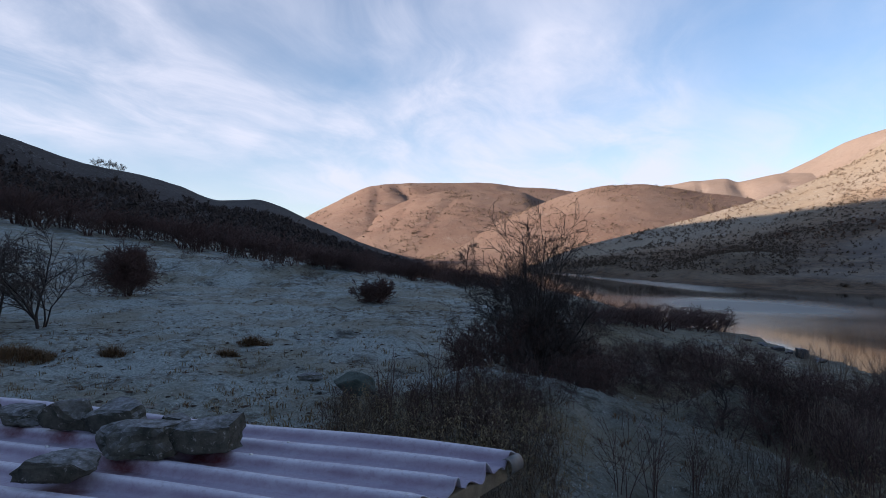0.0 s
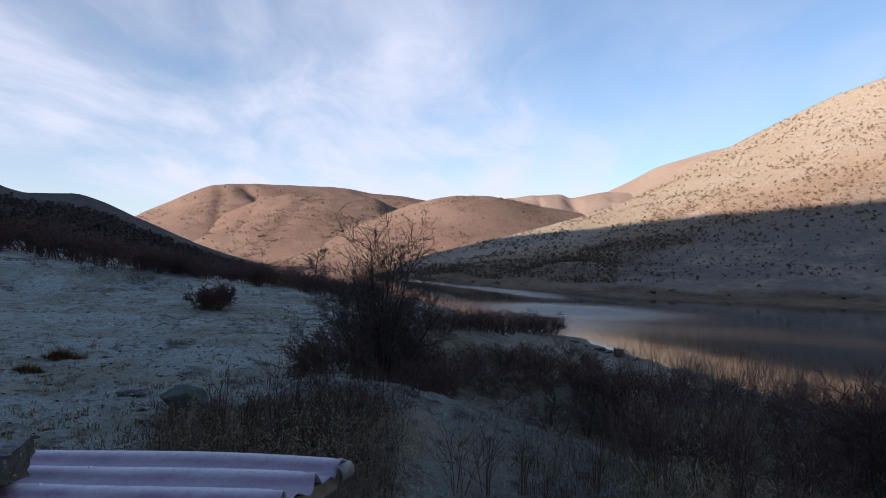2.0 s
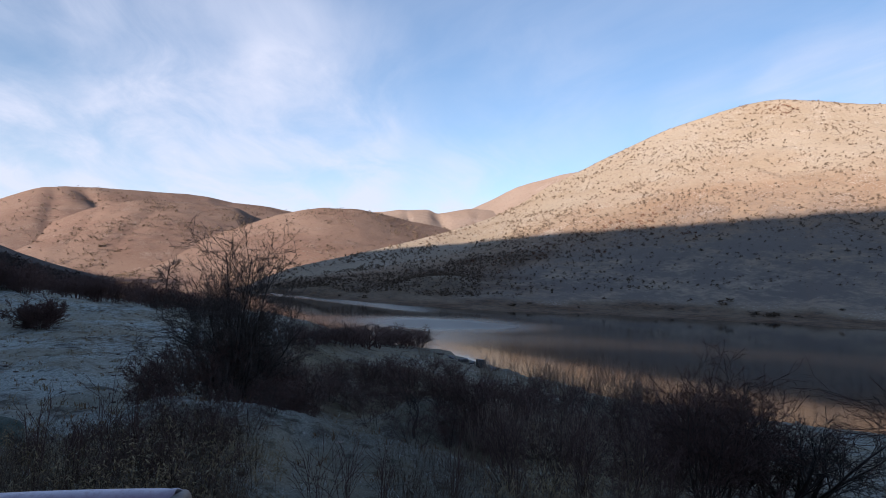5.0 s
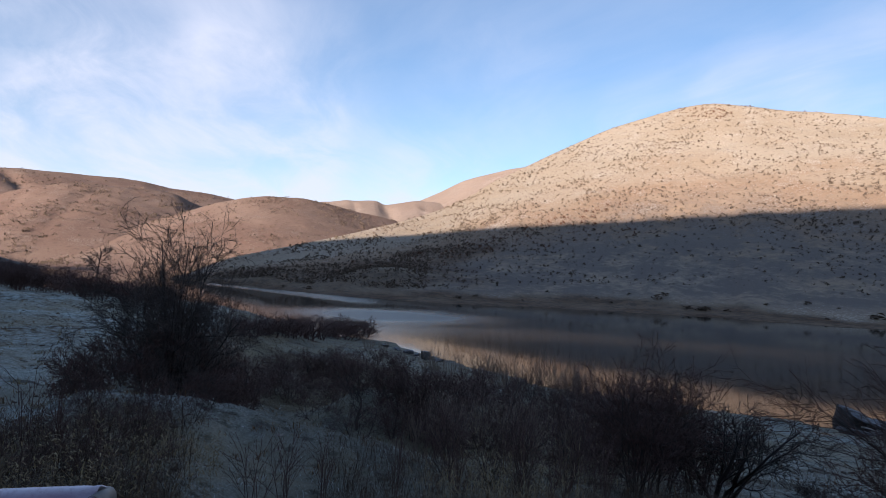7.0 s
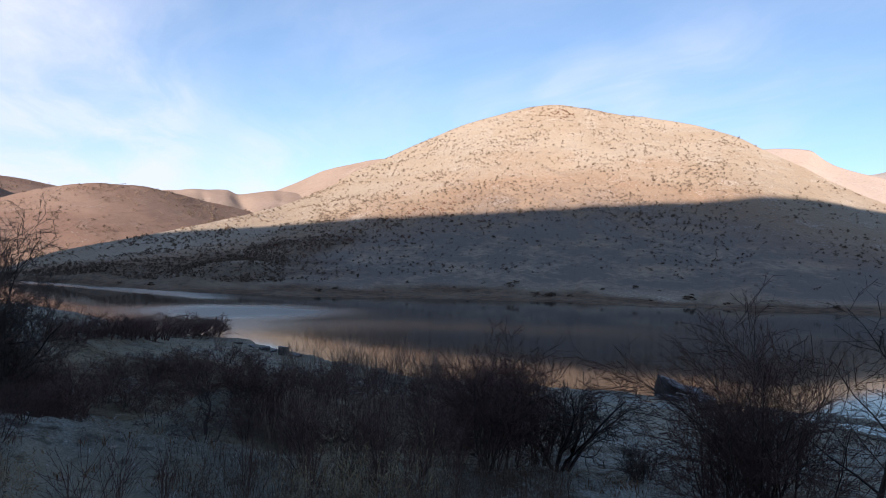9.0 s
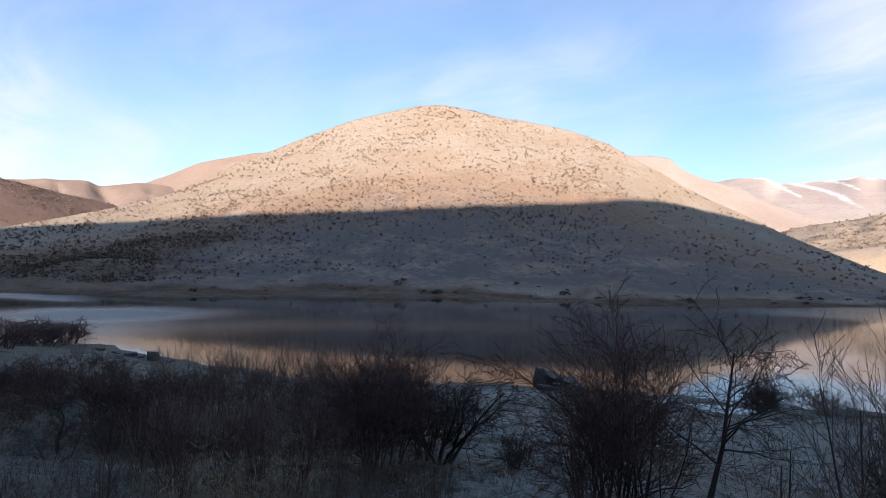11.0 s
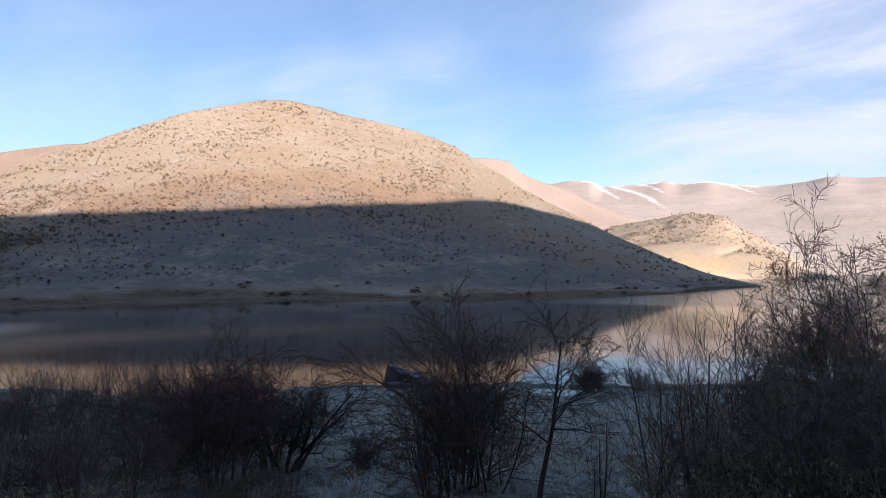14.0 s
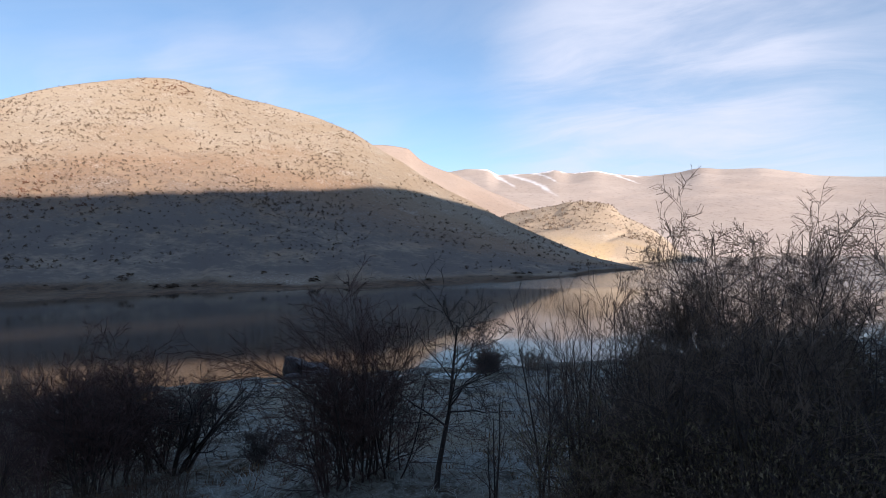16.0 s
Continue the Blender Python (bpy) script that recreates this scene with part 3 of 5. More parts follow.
ridge("hill_far_crag", "distant sunlit bare hill with a craggy top", "hill", HILL_CRAG,
      (14, 19, 20.9, 22.3, 23.7, 24.6, 26.3, 27.4, 29.1, 30.7, 32.9, 34, 36, 42), (4, 5.7, 6.29, 6.43, 6.65, 6.66, 6.74, 6.42, 6.7, 6.95, 6.8, 6.6, 6.3, 4),
      ((14, 42), (1200, 1200)), ((14, 42), (800, 800)), shape=0.8, rough=0.01, gully=0.01, seed=41, low=0.01, folds=((27.4, 29.5, 0.7, 0.05), (24.2, 25.5, 0.25, 0.02), (31.5, 31.0, 0.5, 0.02)))
ridge("mountain_shoulder", "distant sunlit tan mountain shoulder", "mountain", HILL_CRAG,
      (24, 28, 30.7, 32.9, 35.4, 38.2, 39.8, 41.5, 46, 60), (4, 5.6, 6.92, 7.95, 9.22, 10.0, 10.42, 10.7, 11, 11),
      ((24, 60), (1300, 1300)), ((24, 60), (900, 900)), shape=0.8, rough=0.01, seed=51, low=0.01)
ridge("hill_opposite", "steep dry hill across the lake, foot in shade", "hill", HILL_OPP,
      (8, 11.7, 16.1, 19, 21.8, 24.6, 27.4, 30.2, 32.9, 35.6, 38.2, 40.3, 43.2, 45.8, 48, 50.2, 52.4, 54.7, 57, 58.4, 60.9, 63.7, 66.6, 69.4, 72.2, 75, 76.6, 78.9, 81.8, 84.6, 87.4, 90.2, 93, 95.7, 98.3, 101, 103.4, 105),
      (-2.0, -0.1, 1.25, 1.95, 2.7, 3.5, 4.3, 5.15, 6.2, 7.5, 9.15, 10.2, 11.6, 12.8, 13.75, 14.55, 15.12, 15.68, 16.05, 16.1, 15.7, 15.1, 14.6, 14.0, 13.25, 12.1, 11.1, 9.8, 7.95, 6.35, 4.9, 3.3, 2.0, 0.72, -0.3, -1.05, -1.66, -2.2),
      ((8, 20, 32, 46, 58, 70, 80, 90, 98, 103.4, 105), (300, 350, 430, 540, 600, 570, 500, 410, 350, 322, 318)),
      ((8, 14, 18, 26, 36, 52, 66, 77, 88, 96, 103.4, 105), (285, 235, 205, 170, 158, 160, 162, 164, 180, 226, 318, 316)),
      foot_z=-0.6, shape=1.25, rough=0.006, gully=0.007, seed=61, step_az=0.25, rows=130, low=0.2, bank=2.2,
      knolls=((27.6, 212, 3.9, 9, 4.2), (24.0, 200, 2.2, 8, 1.6), (17.5, 235, 2.6, 12, 3.0)))
ridge("hill_cliff", "sunlit low hill with a pale cliff at the water", "hill", CLIFF,
      (84, 88, 89.6, 91.9, 94.7, 96.3, 98.4, 100, 101, 102.6, 104.1, 105.3, 107, 110, 116), (0, 2.5, 3.85, 4.35, 4.75, 5.05, 4.98, 4.65, 3.7, 2.85, 1.9, 0.9, -0.75, -1.3, -1.6),
      ((84, 116), (720, 720)), ((84, 116), (545, 545)), shape=0.6, rough=0.012, gully=0.05, seed=71, low=0.01)
ridge("mountain_spur", "sunlit tan mountain spur behind the hill", "mountain", HILL_SPUR,
      (62, 72, 77.3, 80.1, 81.2, 82.3, 83.5, 84.8, 87, 91, 95, 98), (9, 10.9, 11.05, 10.72, 9.8, 9.1, 8.6, 8.15, 7.0, 5.2, 3.4, 2.0),
      ((62, 98), (1250, 1150)), ((62, 98), (800, 820)), shape=0.9, rough=0.012, gully=0.004, seed=91, low=0.01)
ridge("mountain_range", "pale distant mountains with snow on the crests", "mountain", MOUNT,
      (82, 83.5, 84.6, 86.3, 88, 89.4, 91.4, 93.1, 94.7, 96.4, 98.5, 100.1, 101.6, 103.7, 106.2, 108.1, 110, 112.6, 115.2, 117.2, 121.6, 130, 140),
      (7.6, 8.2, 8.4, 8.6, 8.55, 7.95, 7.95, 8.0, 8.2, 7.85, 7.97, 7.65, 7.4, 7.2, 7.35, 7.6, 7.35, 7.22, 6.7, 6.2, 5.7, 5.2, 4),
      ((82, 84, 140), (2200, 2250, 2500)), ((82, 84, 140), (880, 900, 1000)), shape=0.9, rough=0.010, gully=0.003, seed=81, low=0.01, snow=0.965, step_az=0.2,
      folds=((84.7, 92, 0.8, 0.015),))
# the hill behind, which keeps the low sun off the near land
CREST = ((-700, -400, -300, -225, -185, -152, -83, -47, 13, 43, 105, 177, 260, 335, 500, 600), (85, 98, 116, 143, 159, 165, 154, 149.5, 141.5, 137, 133.5, 127, 108, 95, 80, 72))


def build_back_hill():
    p = np.linspace(-700, 600, 131)
    q = np.concatenate([np.linspace(90, 320, 24), np.linspace(330, 700, 20)])
    Q, P = np.meshgrid(q, p, indexing="ij")
    top = spline(P, *CREST)
    Z = np.where(Q < 320, top * step(Q, 40, 330) ** 0.9, top * (1 - 0.8 * step(Q, 330, 720)))
    Z = Z + 2.5 * wave(P, Q, 90, 5) * np.where(Q < 300, 1, 0)
    s, c = math.sin(radians(SUN_AZ)), math.cos(radians(SUN_AZ))
    X, Y = Q * s + P * c, Q * c - P * s
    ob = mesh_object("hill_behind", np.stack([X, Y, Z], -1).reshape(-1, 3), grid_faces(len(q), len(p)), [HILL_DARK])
    set_attr(ob, "low", 0 * Z)
    return tagged(ob, "shaded hill behind the viewer", "hill", kind="structure")


build_back_hill()

# ---- plants ----


def unit(v):
    return v / np.maximum(np.linalg.norm(v, axis=-1, keepdims=True), 1e-9)


def grow(rng, p, d, length, r, kids, wander, lift, first=0.25, spread=(28, 62), shrink=(0.38, 0.68), min_r=0.0022, droop=0.0, bends=(6, 4, 2, 1, 1)):
    """All limbs of a plant, level by level: rows of start, end, radius, radius, level; the stem that each belongs to; the point of the stem that bears it."""
    rows, owners, borne = [], [], []
    own = np.arange(len(p))
    for level in range(len(kids) + 1):
        n, m = bends[min(level, len(bends) - 1)], len(p)
        P, Dn, R = [p], [d], [r]
        seg = np.zeros((m, n, 9))
        for i in range(n):
            d = unit(d + rng.normal(0, wander, (m, 3)) + np.array([0, 0, lift - droop * (i / n)]))
            q = p + d * (length / n)[:, None]
            r1, r2 = np.maximum(min_r, r * (1 - 0.72 * i / n)), np.maximum(min_r, r * (1 - 0.72 * (i + 1) / n))
            seg[:, i, 0:3], seg[:, i, 3:6], seg[:, i, 6], seg[:, i, 7], seg[:, i, 8] = p, q, r1, r2, level
            p = q
            P.append(p); Dn.append(d); R.append(r2)
        rows.append(seg.reshape(-1, 9))
        owners.append(np.repeat(own, n))
        borne.append(seg.reshape(-1, 9)[:, 0:3] if level == 0 else np.repeat(root, n, axis=0))
        if level == len(kids):
            break
        c = kids[level]
        P, Dn, R = np.stack(P, 1), np.stack(Dn, 1), np.stack(R, 1)
        t = first + (1 - first) * (np.arange(c) + rng.uniform(0.2, 1.0, (m, c))) / c
        t = np.minimum(t, 0.999) * n
        i = t.astype(int)
        f = (t - i)[..., None]
        who = np.arange(m)[:, None]
        base = P[who, i] * (1 - f) + P[who, i + 1] * f
        along = Dn[who, i + 1]
        side = unit(np.cross(along, rng.normal(0, 1, (m, c, 3))))
        ang = np.radians(rng.uniform(*spread, (m, c, 1)))
        p = base.reshape(-1, 3)
        d = unit(along * np.cos(ang) + side * np.sin(ang)).reshape(-1, 3)
        length = (length[:, None] * rng.uniform(*shrink, (m, c)) * (1.1 - 0.45 * t / n)).ravel()
        r = np.maximum(min_r, 0.52 * (R[who, i] * (1 - f[..., 0]) + R[who, i + 1] * f[..., 0])).ravel()
        own = np.repeat(own, c)
        root = p.copy() if level == 0 else np.repeat(root, c, axis=0)
        wander, first = wander * 1.15, 0.15
    return np.concatenate(rows), np.concatenate(owners), np.concatenate(borne)


def tube_mesh(name, segs, mat, parent, sides=3, label="", tips=99):
    """Tapered tubes, joined along each limb; from the level tips on, twigs end in a point."""
    s = np.array(segs, float)
    a, b, ra, rb = s[:, 0:3], s[:, 3:6], s[:, 6], s[:, 7]
    d = b - a
    d = d / np.maximum(np.linalg.norm(d, axis=1), 1e-6)[:, None]
    ref = np.where(np.abs(d[:, 2:3]) > 0.9, np.array([[1.0, 0, 0]]), np.array([[0, 0, 1.0]]))
    e1 = np.cross(d, ref)
    e1 /= np.linalg.norm(e1, axis=1)[:, None]
    e2 = np.cross(d, e1)
    n = len(s)
    ang = np.arange(sides) * 6.2832 / sides
    ring = e1[:, None, :] * np.cos(ang)[None, :, None] + e2[:, None, :] * np.sin(ang)[None, :, None]
    lo, hi = a[:, None] + ring * ra[:, None, None], b[:, None] + ring * rb[:, None, None]
    point = s[:, 8] >= tips
    joined = np.zeros(n, bool)
    joined[1:] = (np.abs(a[1:] - b[:-1]).max(1) < 1e-9) & ~point[:-1]
    verts, used = [], 0
    need = np.where(joined, 0, sides) + np.where(point, 1, sides)
    start = np.concatenate([[0], np.cumsum(need)[:-1]])
    v = np.zeros((int(need.sum()), 3))
    end = start + np.where(joined, 0, sides)
    first = start.copy()
    first[1:] = np.where(joined[1:], end[:-1], start[1:])
    k = np.arange(sides)
    own = ~joined
    v[(start[own, None] + k).ravel()] = lo[own].reshape(-1, 3)
    v[(end[~point, None] + k).ravel()] = hi[~point].reshape(-1, 3)
    v[end[point]] = b[point]
    j = (k + 1) % sides
    f0, e0 = first[~point, None], end[~point, None]
    tri = [np.stack([f0 + k, f0 + j, e0 + j], -1).reshape(-1, 3), np.stack([f0 + k, e0 + j, e0 + k], -1).reshape(-1, 3)]
    f0, e0 = first[point, None], end[point, None]
    tri.append(np.stack([f0 + k, f0 + j, e0 + 0 * k], -1).reshape(-1, 3))
    ob = mesh_object(name, v, np.concatenate(tri), [mat], True, parent)
    return tagged(ob, label) if label else ob


HEIGHT = {}


def plant(name, seed, height, spread, stems, kids, label, category, mat, twig_mat=None, base_r=0.02, lean=0.35, wander=0.10, lift=0.06,
          angle=(28, 62), shrink=(0.42, 0.70), min_r=0.0022, where=None, group="", root=0.12, first=0.25, droop=0.0, even=0.35, leaves=0, bends=(6, 4, 2, 1, 1)):
    """A bare tree or shrub: stems rise from the ground and fork; parts are the stems and the twigs."""
    rng = np.random.RandomState(seed)
    thing = new(name)
    if stems > 6:
        first, root = 0.06, max(root, spread * 0.14)
    a = 6.2832 * (np.arange(stems) + rng.uniform(-0.3, 0.3, stems)) / stems
    out = lean * rng.uniform(0.25, 1.0, stems) * (1 if stems > 1 else 0.3)
    round_ = np.stack([np.cos(a), np.sin(a), 0 * a], -1)
    p = round_ * (root * rng.uniform(0.2, 1.0, stems) * (1 if stems > 1 else 0))[:, None] - np.array([0, 0, 0.12])
    s, who, base = grow(rng, p, unit(round_ * out[:, None] + np.array([0, 0, 1.0])), height * rng.uniform(1 - even, 1.05, stems), base_r * rng.uniform(0.7, 1.15, stems),
                  kids, wander, lift, first, angle, shrink, min_r, droop, bends)
    # scale to the wanted height and spread: the stems lean as they must, the side branches keep their shape
    top = np.percentile(s[:, 5], 99.6) if stems > 8 else s[:, 5].max()
    main, kz = s[:, 8] == 0, height / top
    reach = np.percentile(np.hypot(s[~main, 3] - base[~main, 0], s[~main, 4] - base[~main, 1]), 95)
    k = min(kz, 0.75 * spread / 2 / reach)
    wide = np.percentile(np.hypot(s[main, 3], s[main, 4]), 95)
    kw = min(max(0.3 * kz, (spread / 2 - k * reach) / max(wide, 1e-3)), 1.6 * kz)
    size = np.array([kw, kw, kz])
    for c in (slice(0, 3), slice(3, 6)):
        s[:, c] = np.where(main[:, None], s[:, c] * size, base * size + (s[:, c] - base) * k)
    s[:, [2, 5]] *= height / (np.percentile(s[:, 5], 99.6) if stems > 8 else s[:, 5].max())
    lv = s[:, 8]
    wood = 1 if len(kids) > 2 else 0
    for i in range(stems):
        mine = s[(who == i) & (lv <= wood)]
        tube_mesh("trunk" if stems == 1 else "stem", mine, mat, thing, 6 if stems < 5 else 3)
    fine = lv > wood
    tube_mesh("crown", s[fine], twig_mat or mat, thing, 3, tips=len(kids))
    if leaves:
        low = s[fine & (s[:, 5] < 0.6 * height)]
        at_seg = low[rng.randint(len(low), size=leaves)]
        mid = at_seg[:, 3:6][:, None, :]
        tri = mid + rng.normal(0, 1, (leaves, 3, 3)) * np.array([0.006, 0.006, 0.013])
        mesh_object("foliage", tri.reshape(-1, 3), np.arange(leaves * 3).reshape(-1, 3), [DRYLEAF], False, thing)["label"] = "dry narrow tan leaves"
    HEIGHT[thing.name] = height
    tagged(thing, label, category, group)
    if where is not None:
        thing.matrix_basis = where
    return thing


STEPS = np.concatenate([np.arange(2.5, 60, 0.1), np.arange(60, 240, 0.5)])


def stand(az, el=None, d=None, sink=0.0):
    """The ground point on a sight line from the eye, or at a distance."""
    if d is None:
        below = EYE + STEPS * math.tan(radians(el)) <= ground_z(STEPS * math.sin(radians(az)), STEPS * math.cos(radians(az)))
        d = float(STEPS[np.argmax(below)]) if below.any() else 230.0
    return at(az, d, gz(az, d) - sink)


def put(az, el=None, d=None, turn=0, scale=1.0, tall=1.0, sink=0.0):
    p = stand(az, el, d, sink)
    return pose(p.x, p.y, p.z, 0, 0, turn) @ Matrix.Diagonal((scale, scale, scale * tall, 1))


def rise(az, top, el=None, d=None):
    """Height of a plant whose tip reaches the elevation top."""
    p = stand(az, el, d)
    return max(0.4, EYE + math.hypot(p.x, p.y) * math.tan(radians(top)) - p.z)


def hero(name, seed, az, top, width, stems, kids, label, category, mat, twig_mat, el=None, d=None, **more):
    return plant(name, seed, rise(az, top, el, d), width, stems, kids, label, category, mat, twig_mat, where=put(az, el, d), **more)


# the large bare tree at the pasture's edge: a spreading crown with thin leading shoots, shrubs round its foot
hero("bare_tree", 3, 9.4, 6.3, 3.1, 4, (12, 8, 5), "bare grey-brown tree with thin leading shoots", "tree", BARK_DARK, BARK_GREY, d=11.6, base_r=0.034, lean=0.34, wander=0.11, lift=0.04, angle=(30, 66), shrink=(0.34, 0.58), min_r=0.0038, even=0.3, first=0.2)
hero("bare_tree", 13, 8.4, 3.6, 3.7, 7, (12, 8, 5), "bare tree with slender spreading branches", "tree", BARK_DARK, BARK_GREY, d=12.0, base_r=0.026, lean=0.4, wander=0.11, lift=0.04, angle=(30, 66), shrink=(0.34, 0.58), min_r=0.0036, even=0.5, first=0.15)
hero("bare_tree", 14, 9.5, 1.5, 4.3, 10, (10, 8, 7, 3), "low bare tree with a wide dome of fine twigs", "tree", BARK_DARK, BARK_GREY, d=11.9, base_r=0.03, lean=0.6, wander=0.14, lift=0.04, angle=(28, 64), shrink=(0.36, 0.62), min_r=0.0026, even=0.35)
hero("bare_shrub", 4, 10.9, -4.6, 3.2, 11, (9, 8, 6), "dark bare shrub round the foot of a tree", "shrub", BARK_DARK, BARK_RED, d=12.4, base_r=0.022, lean=0.6, wander=0.15, lift=0.03, angle=(30, 66), min_r=0.0032)
hero("bare_shrub", 7, 13.2, -5.4, 2.2, 9, (9, 7, 6), "red-brown bare shrub beside a tree", "shrub", BARK_DARK, BARK_RED, d=12.6, base_r=0.018, lean=0.6, wander=0.15, lift=0.03, angle=(30, 66), min_r=0.0034)
hero("bare_shrub", 12, 6.4, -5.8, 3.0, 11, (9, 8, 6), "dark bare shrub beside a tree", "shrub", BARK_DARK, BARK_RED, d=11.2, base_r=0.018, lean=0.65, wander=0.15, lift=0.03, angle=(30, 66), min_r=0.0034)
hero("bare_shrub", 5, 2.6, -6.8, 1.9, 10, (8, 7, 6), "low red-brown bare shrub beside a tree", "shrub", BARK_DARK, BARK_RED, d=10.6, base_r=0.016, lean=0.6, wander=0.15, lift=0.03, angle=(30, 66), min_r=0.0034)
hero("bare_shrub", 6, 15.0, -7.6, 1.9, 10, (8, 7, 6), "low red-brown bare shrub by a hummock", "shrub", BARK_DARK, BARK_RED, d=13.0, base_r=0.016, lean=0.6, wander=0.15, lift=0.03, angle=(30, 66), min_r=0.0034)
# by the pasture
hero("bare_tree", 8, -35.2, 2.8, 5.0, 6, (11, 8, 5), "small bare grey tree on the frosted pasture", "tree", BARK_DARK, BARK_GREY, d=22, base_r=0.05, lean=0.4, wander=0.14, lift=0.02, angle=(30, 65), shrink=(0.36, 0.6), min_r=0.007)
hero("bare_tree", 9, -38.3, 2.5, 4.8, 6, (11, 8, 5), "small bare grey tree on the frosted pasture", "tree", BARK_DARK, BARK_GREY, d=23, base_r=0.045, lean=0.4, wander=0.14, lift=0.02, angle=(30, 65), shrink=(0.36, 0.6), min_r=0.007)
hero("bare_shrub", 10, -29, 0.55, 3.6, 26, (9, 8, 6), "dense red-brown bare shrub on frosted grass", "shrub", BARK_RED, BARK_RED, el=-4.1, base_r=0.02, lean=0.7, wander=0.12, lift=0.02, min_r=0.009)
hero("bare_shrub", 11, -6.8, -2.75, 2.8, 22, (9, 7, 6), "low red-brown bare shrub on frosted grass", "shrub", BARK_RED, BARK_RED, el=-5.1, base_r=0.015, lean=0.8, wander=0.12, lift=0.02, min_r=0.009)

# bare trees on the crest of the dark hill
for i, (az, w, h) in enumerate(((-31.4, 6.0, 3.6), (-30.4, 7.0, 4.2), (-29.6, 5.0, 3.0))):
    p = at(az, 224, EYE + 224 * math.tan(radians(float(spline(az, (-32.2, -28.9), (7.2, 6.75))))) - 0.6)
    plant("bare_tree", 301 + i, h, w, 5, (8, 6, 4), "bare tree on the crest of a dark hill", "tree", BARK_GREY, BARK_GREY, base_r=0.07, lean=0.75, wander=0.06, lift=0.0, angle=(20, 45), min_r=0.022, where=pose(*p), root=0.5)

# shared kinds for thickets: height about 2 m
KIND = [
    plant("bare_shrub", 31, 2.0, 3.2, 7, (7, 6, 4), "dark bare shrub in a thicket", "shrub", BARK_DARK, BARK_RED, 0.018, 0.6, 0.16, 0.03, (30, 68), (0.42, 0.72), 0.0045, where=put(33, el=-13), group="lakeside thicket", bends=(5, 3, 1, 1)),
    plant("bare_shrub", 32, 2.0, 2.9, 6, (7, 6, 4), "dark bare shrub in a thicket", "shrub", BARK_DARK, BARK_RED, 0.020, 0.5, 0.16, 0.05, (28, 62), (0.42, 0.72), 0.0045, where=put(37, el=-13.5), group="lakeside thicket", first=0.06, bends=(5, 3, 1, 1)),
    plant("bare_shrub", 33, 2.0, 3.6, 7, (7, 6, 4), "dark bare shrub in a thicket", "shrub", BARK_DARK, BARK_RED, 0.015, 0.75, 0.16, 0.02, (30, 68), (0.42, 0.72), 0.0045, where=put(30, el=-12), group="lakeside thicket", bends=(5, 3, 1, 1)),
]
FAR = [
    plant("bare_shrub", 35, 2.4, 4.6, 12, (6, 5), "red-brown bare shrub in a far row", "shrub", BARK_RED, BARK_RED, 0.03, 0.6, 0.12, 0.02, min_r=0.018, where=put(-8, el=-2.3), group="far row of shrubs"),
    plant("bare_shrub", 36, 2.4, 4.2, 12, (6, 5), "red-brown bare shrub in a far row", "shrub", BARK_RED, BARK_RED, 0.03, 0.5, 0.12, 0.03, min_r=0.018, where=put(-3, el=-2.9), group="far row of shrubs"),
]
WILLOW = [
    plant("willow_shrub", 41, 2.5, 3.1, 16, (6, 4), "upright tan-twigged bare willow shrub by the lake", "shrub", BARK_TAN, BARK_TAN, 0.014, 0.4, 0.06, 0.08, (14, 34), (0.4, 0.65), 0.006, put(41, el=-12), "lakeside willows"),
    plant("willow_shrub", 42, 2.5, 2.7, 14, (6, 4), "upright tan-twigged bare willow shrub by the lake", "shrub", BARK_TAN, BARK_TAN, 0.014, 0.35, 0.06, 0.08, (14, 34), (0.4, 0.65), 0.006, put(46, el=-12.4), "lakeside willows"),
]
rng = np.random.RandomState(77)


def thicket(kinds, spots, wide=1.0):
    """Copies of shared shrubs: azimuth, elevation of the foot, elevation of the tip."""
    for az, el, top in spots:
        k = kinds[rng.randint(len(kinds))]
        s = rise(az, top, el) / HEIGHT[k.name]
        copy_thing(k, put(az, el=el, turn=rng.uniform(0, 360), scale=s * wide, tall=1 / wide))


def strew(azs, el, top, wob=0.35, skip=0.0):
    return [(a + rng.uniform(-0.8, 0.8), el + rng.uniform(-wob, wob), top + rng.uniform(-wob, wob)) for a in azs if rng.uniform() >= skip]


# thicket between the hummocks and the shore
thicket(KIND, strew(np.arange(21, 31, 2.2), -11.0, -8.3), 1.4)
thicket(KIND, [(26.0, -12.2, -7.0), (24.6, -11.9, -7.6), (28.6, -13.0, -9.2), (30.3, -13.4, -9.4)])
thicket(KIND, strew(np.arange(29, 57, 2.3), -12.6, -9.2), 1.4)
thicket(KIND, strew(np.arange(31, 56, 2.5), -14.4, -10.4), 1.4)
thicket(KIND, strew(np.arange(33, 53, 2.7), -16.6, -11.8), 1.4)
thicket(KIND, strew(np.arange(36, 52, 4.0), -20.0, -12.6), 0.85)
thicket(WILLOW, strew(np.arange(33, 50, 2.8), -18.0, -11.8), 0.9)
thicket(KIND, strew(np.arange(27, 37, 2.2), -16.4, -12.0), 1.3)
thicket(KIND, strew(np.arange(12, 25, 1.7), -11.2, -8.4, 0.3), 1.5)
thicket(KIND, strew(np.arange(13, 27, 1.9), -12.6, -10.2, 0.3), 1.6)
thicket(KIND, strew(np.arange(19, 31, 2.0), -9.6, -7.6, 0.3), 1.4)
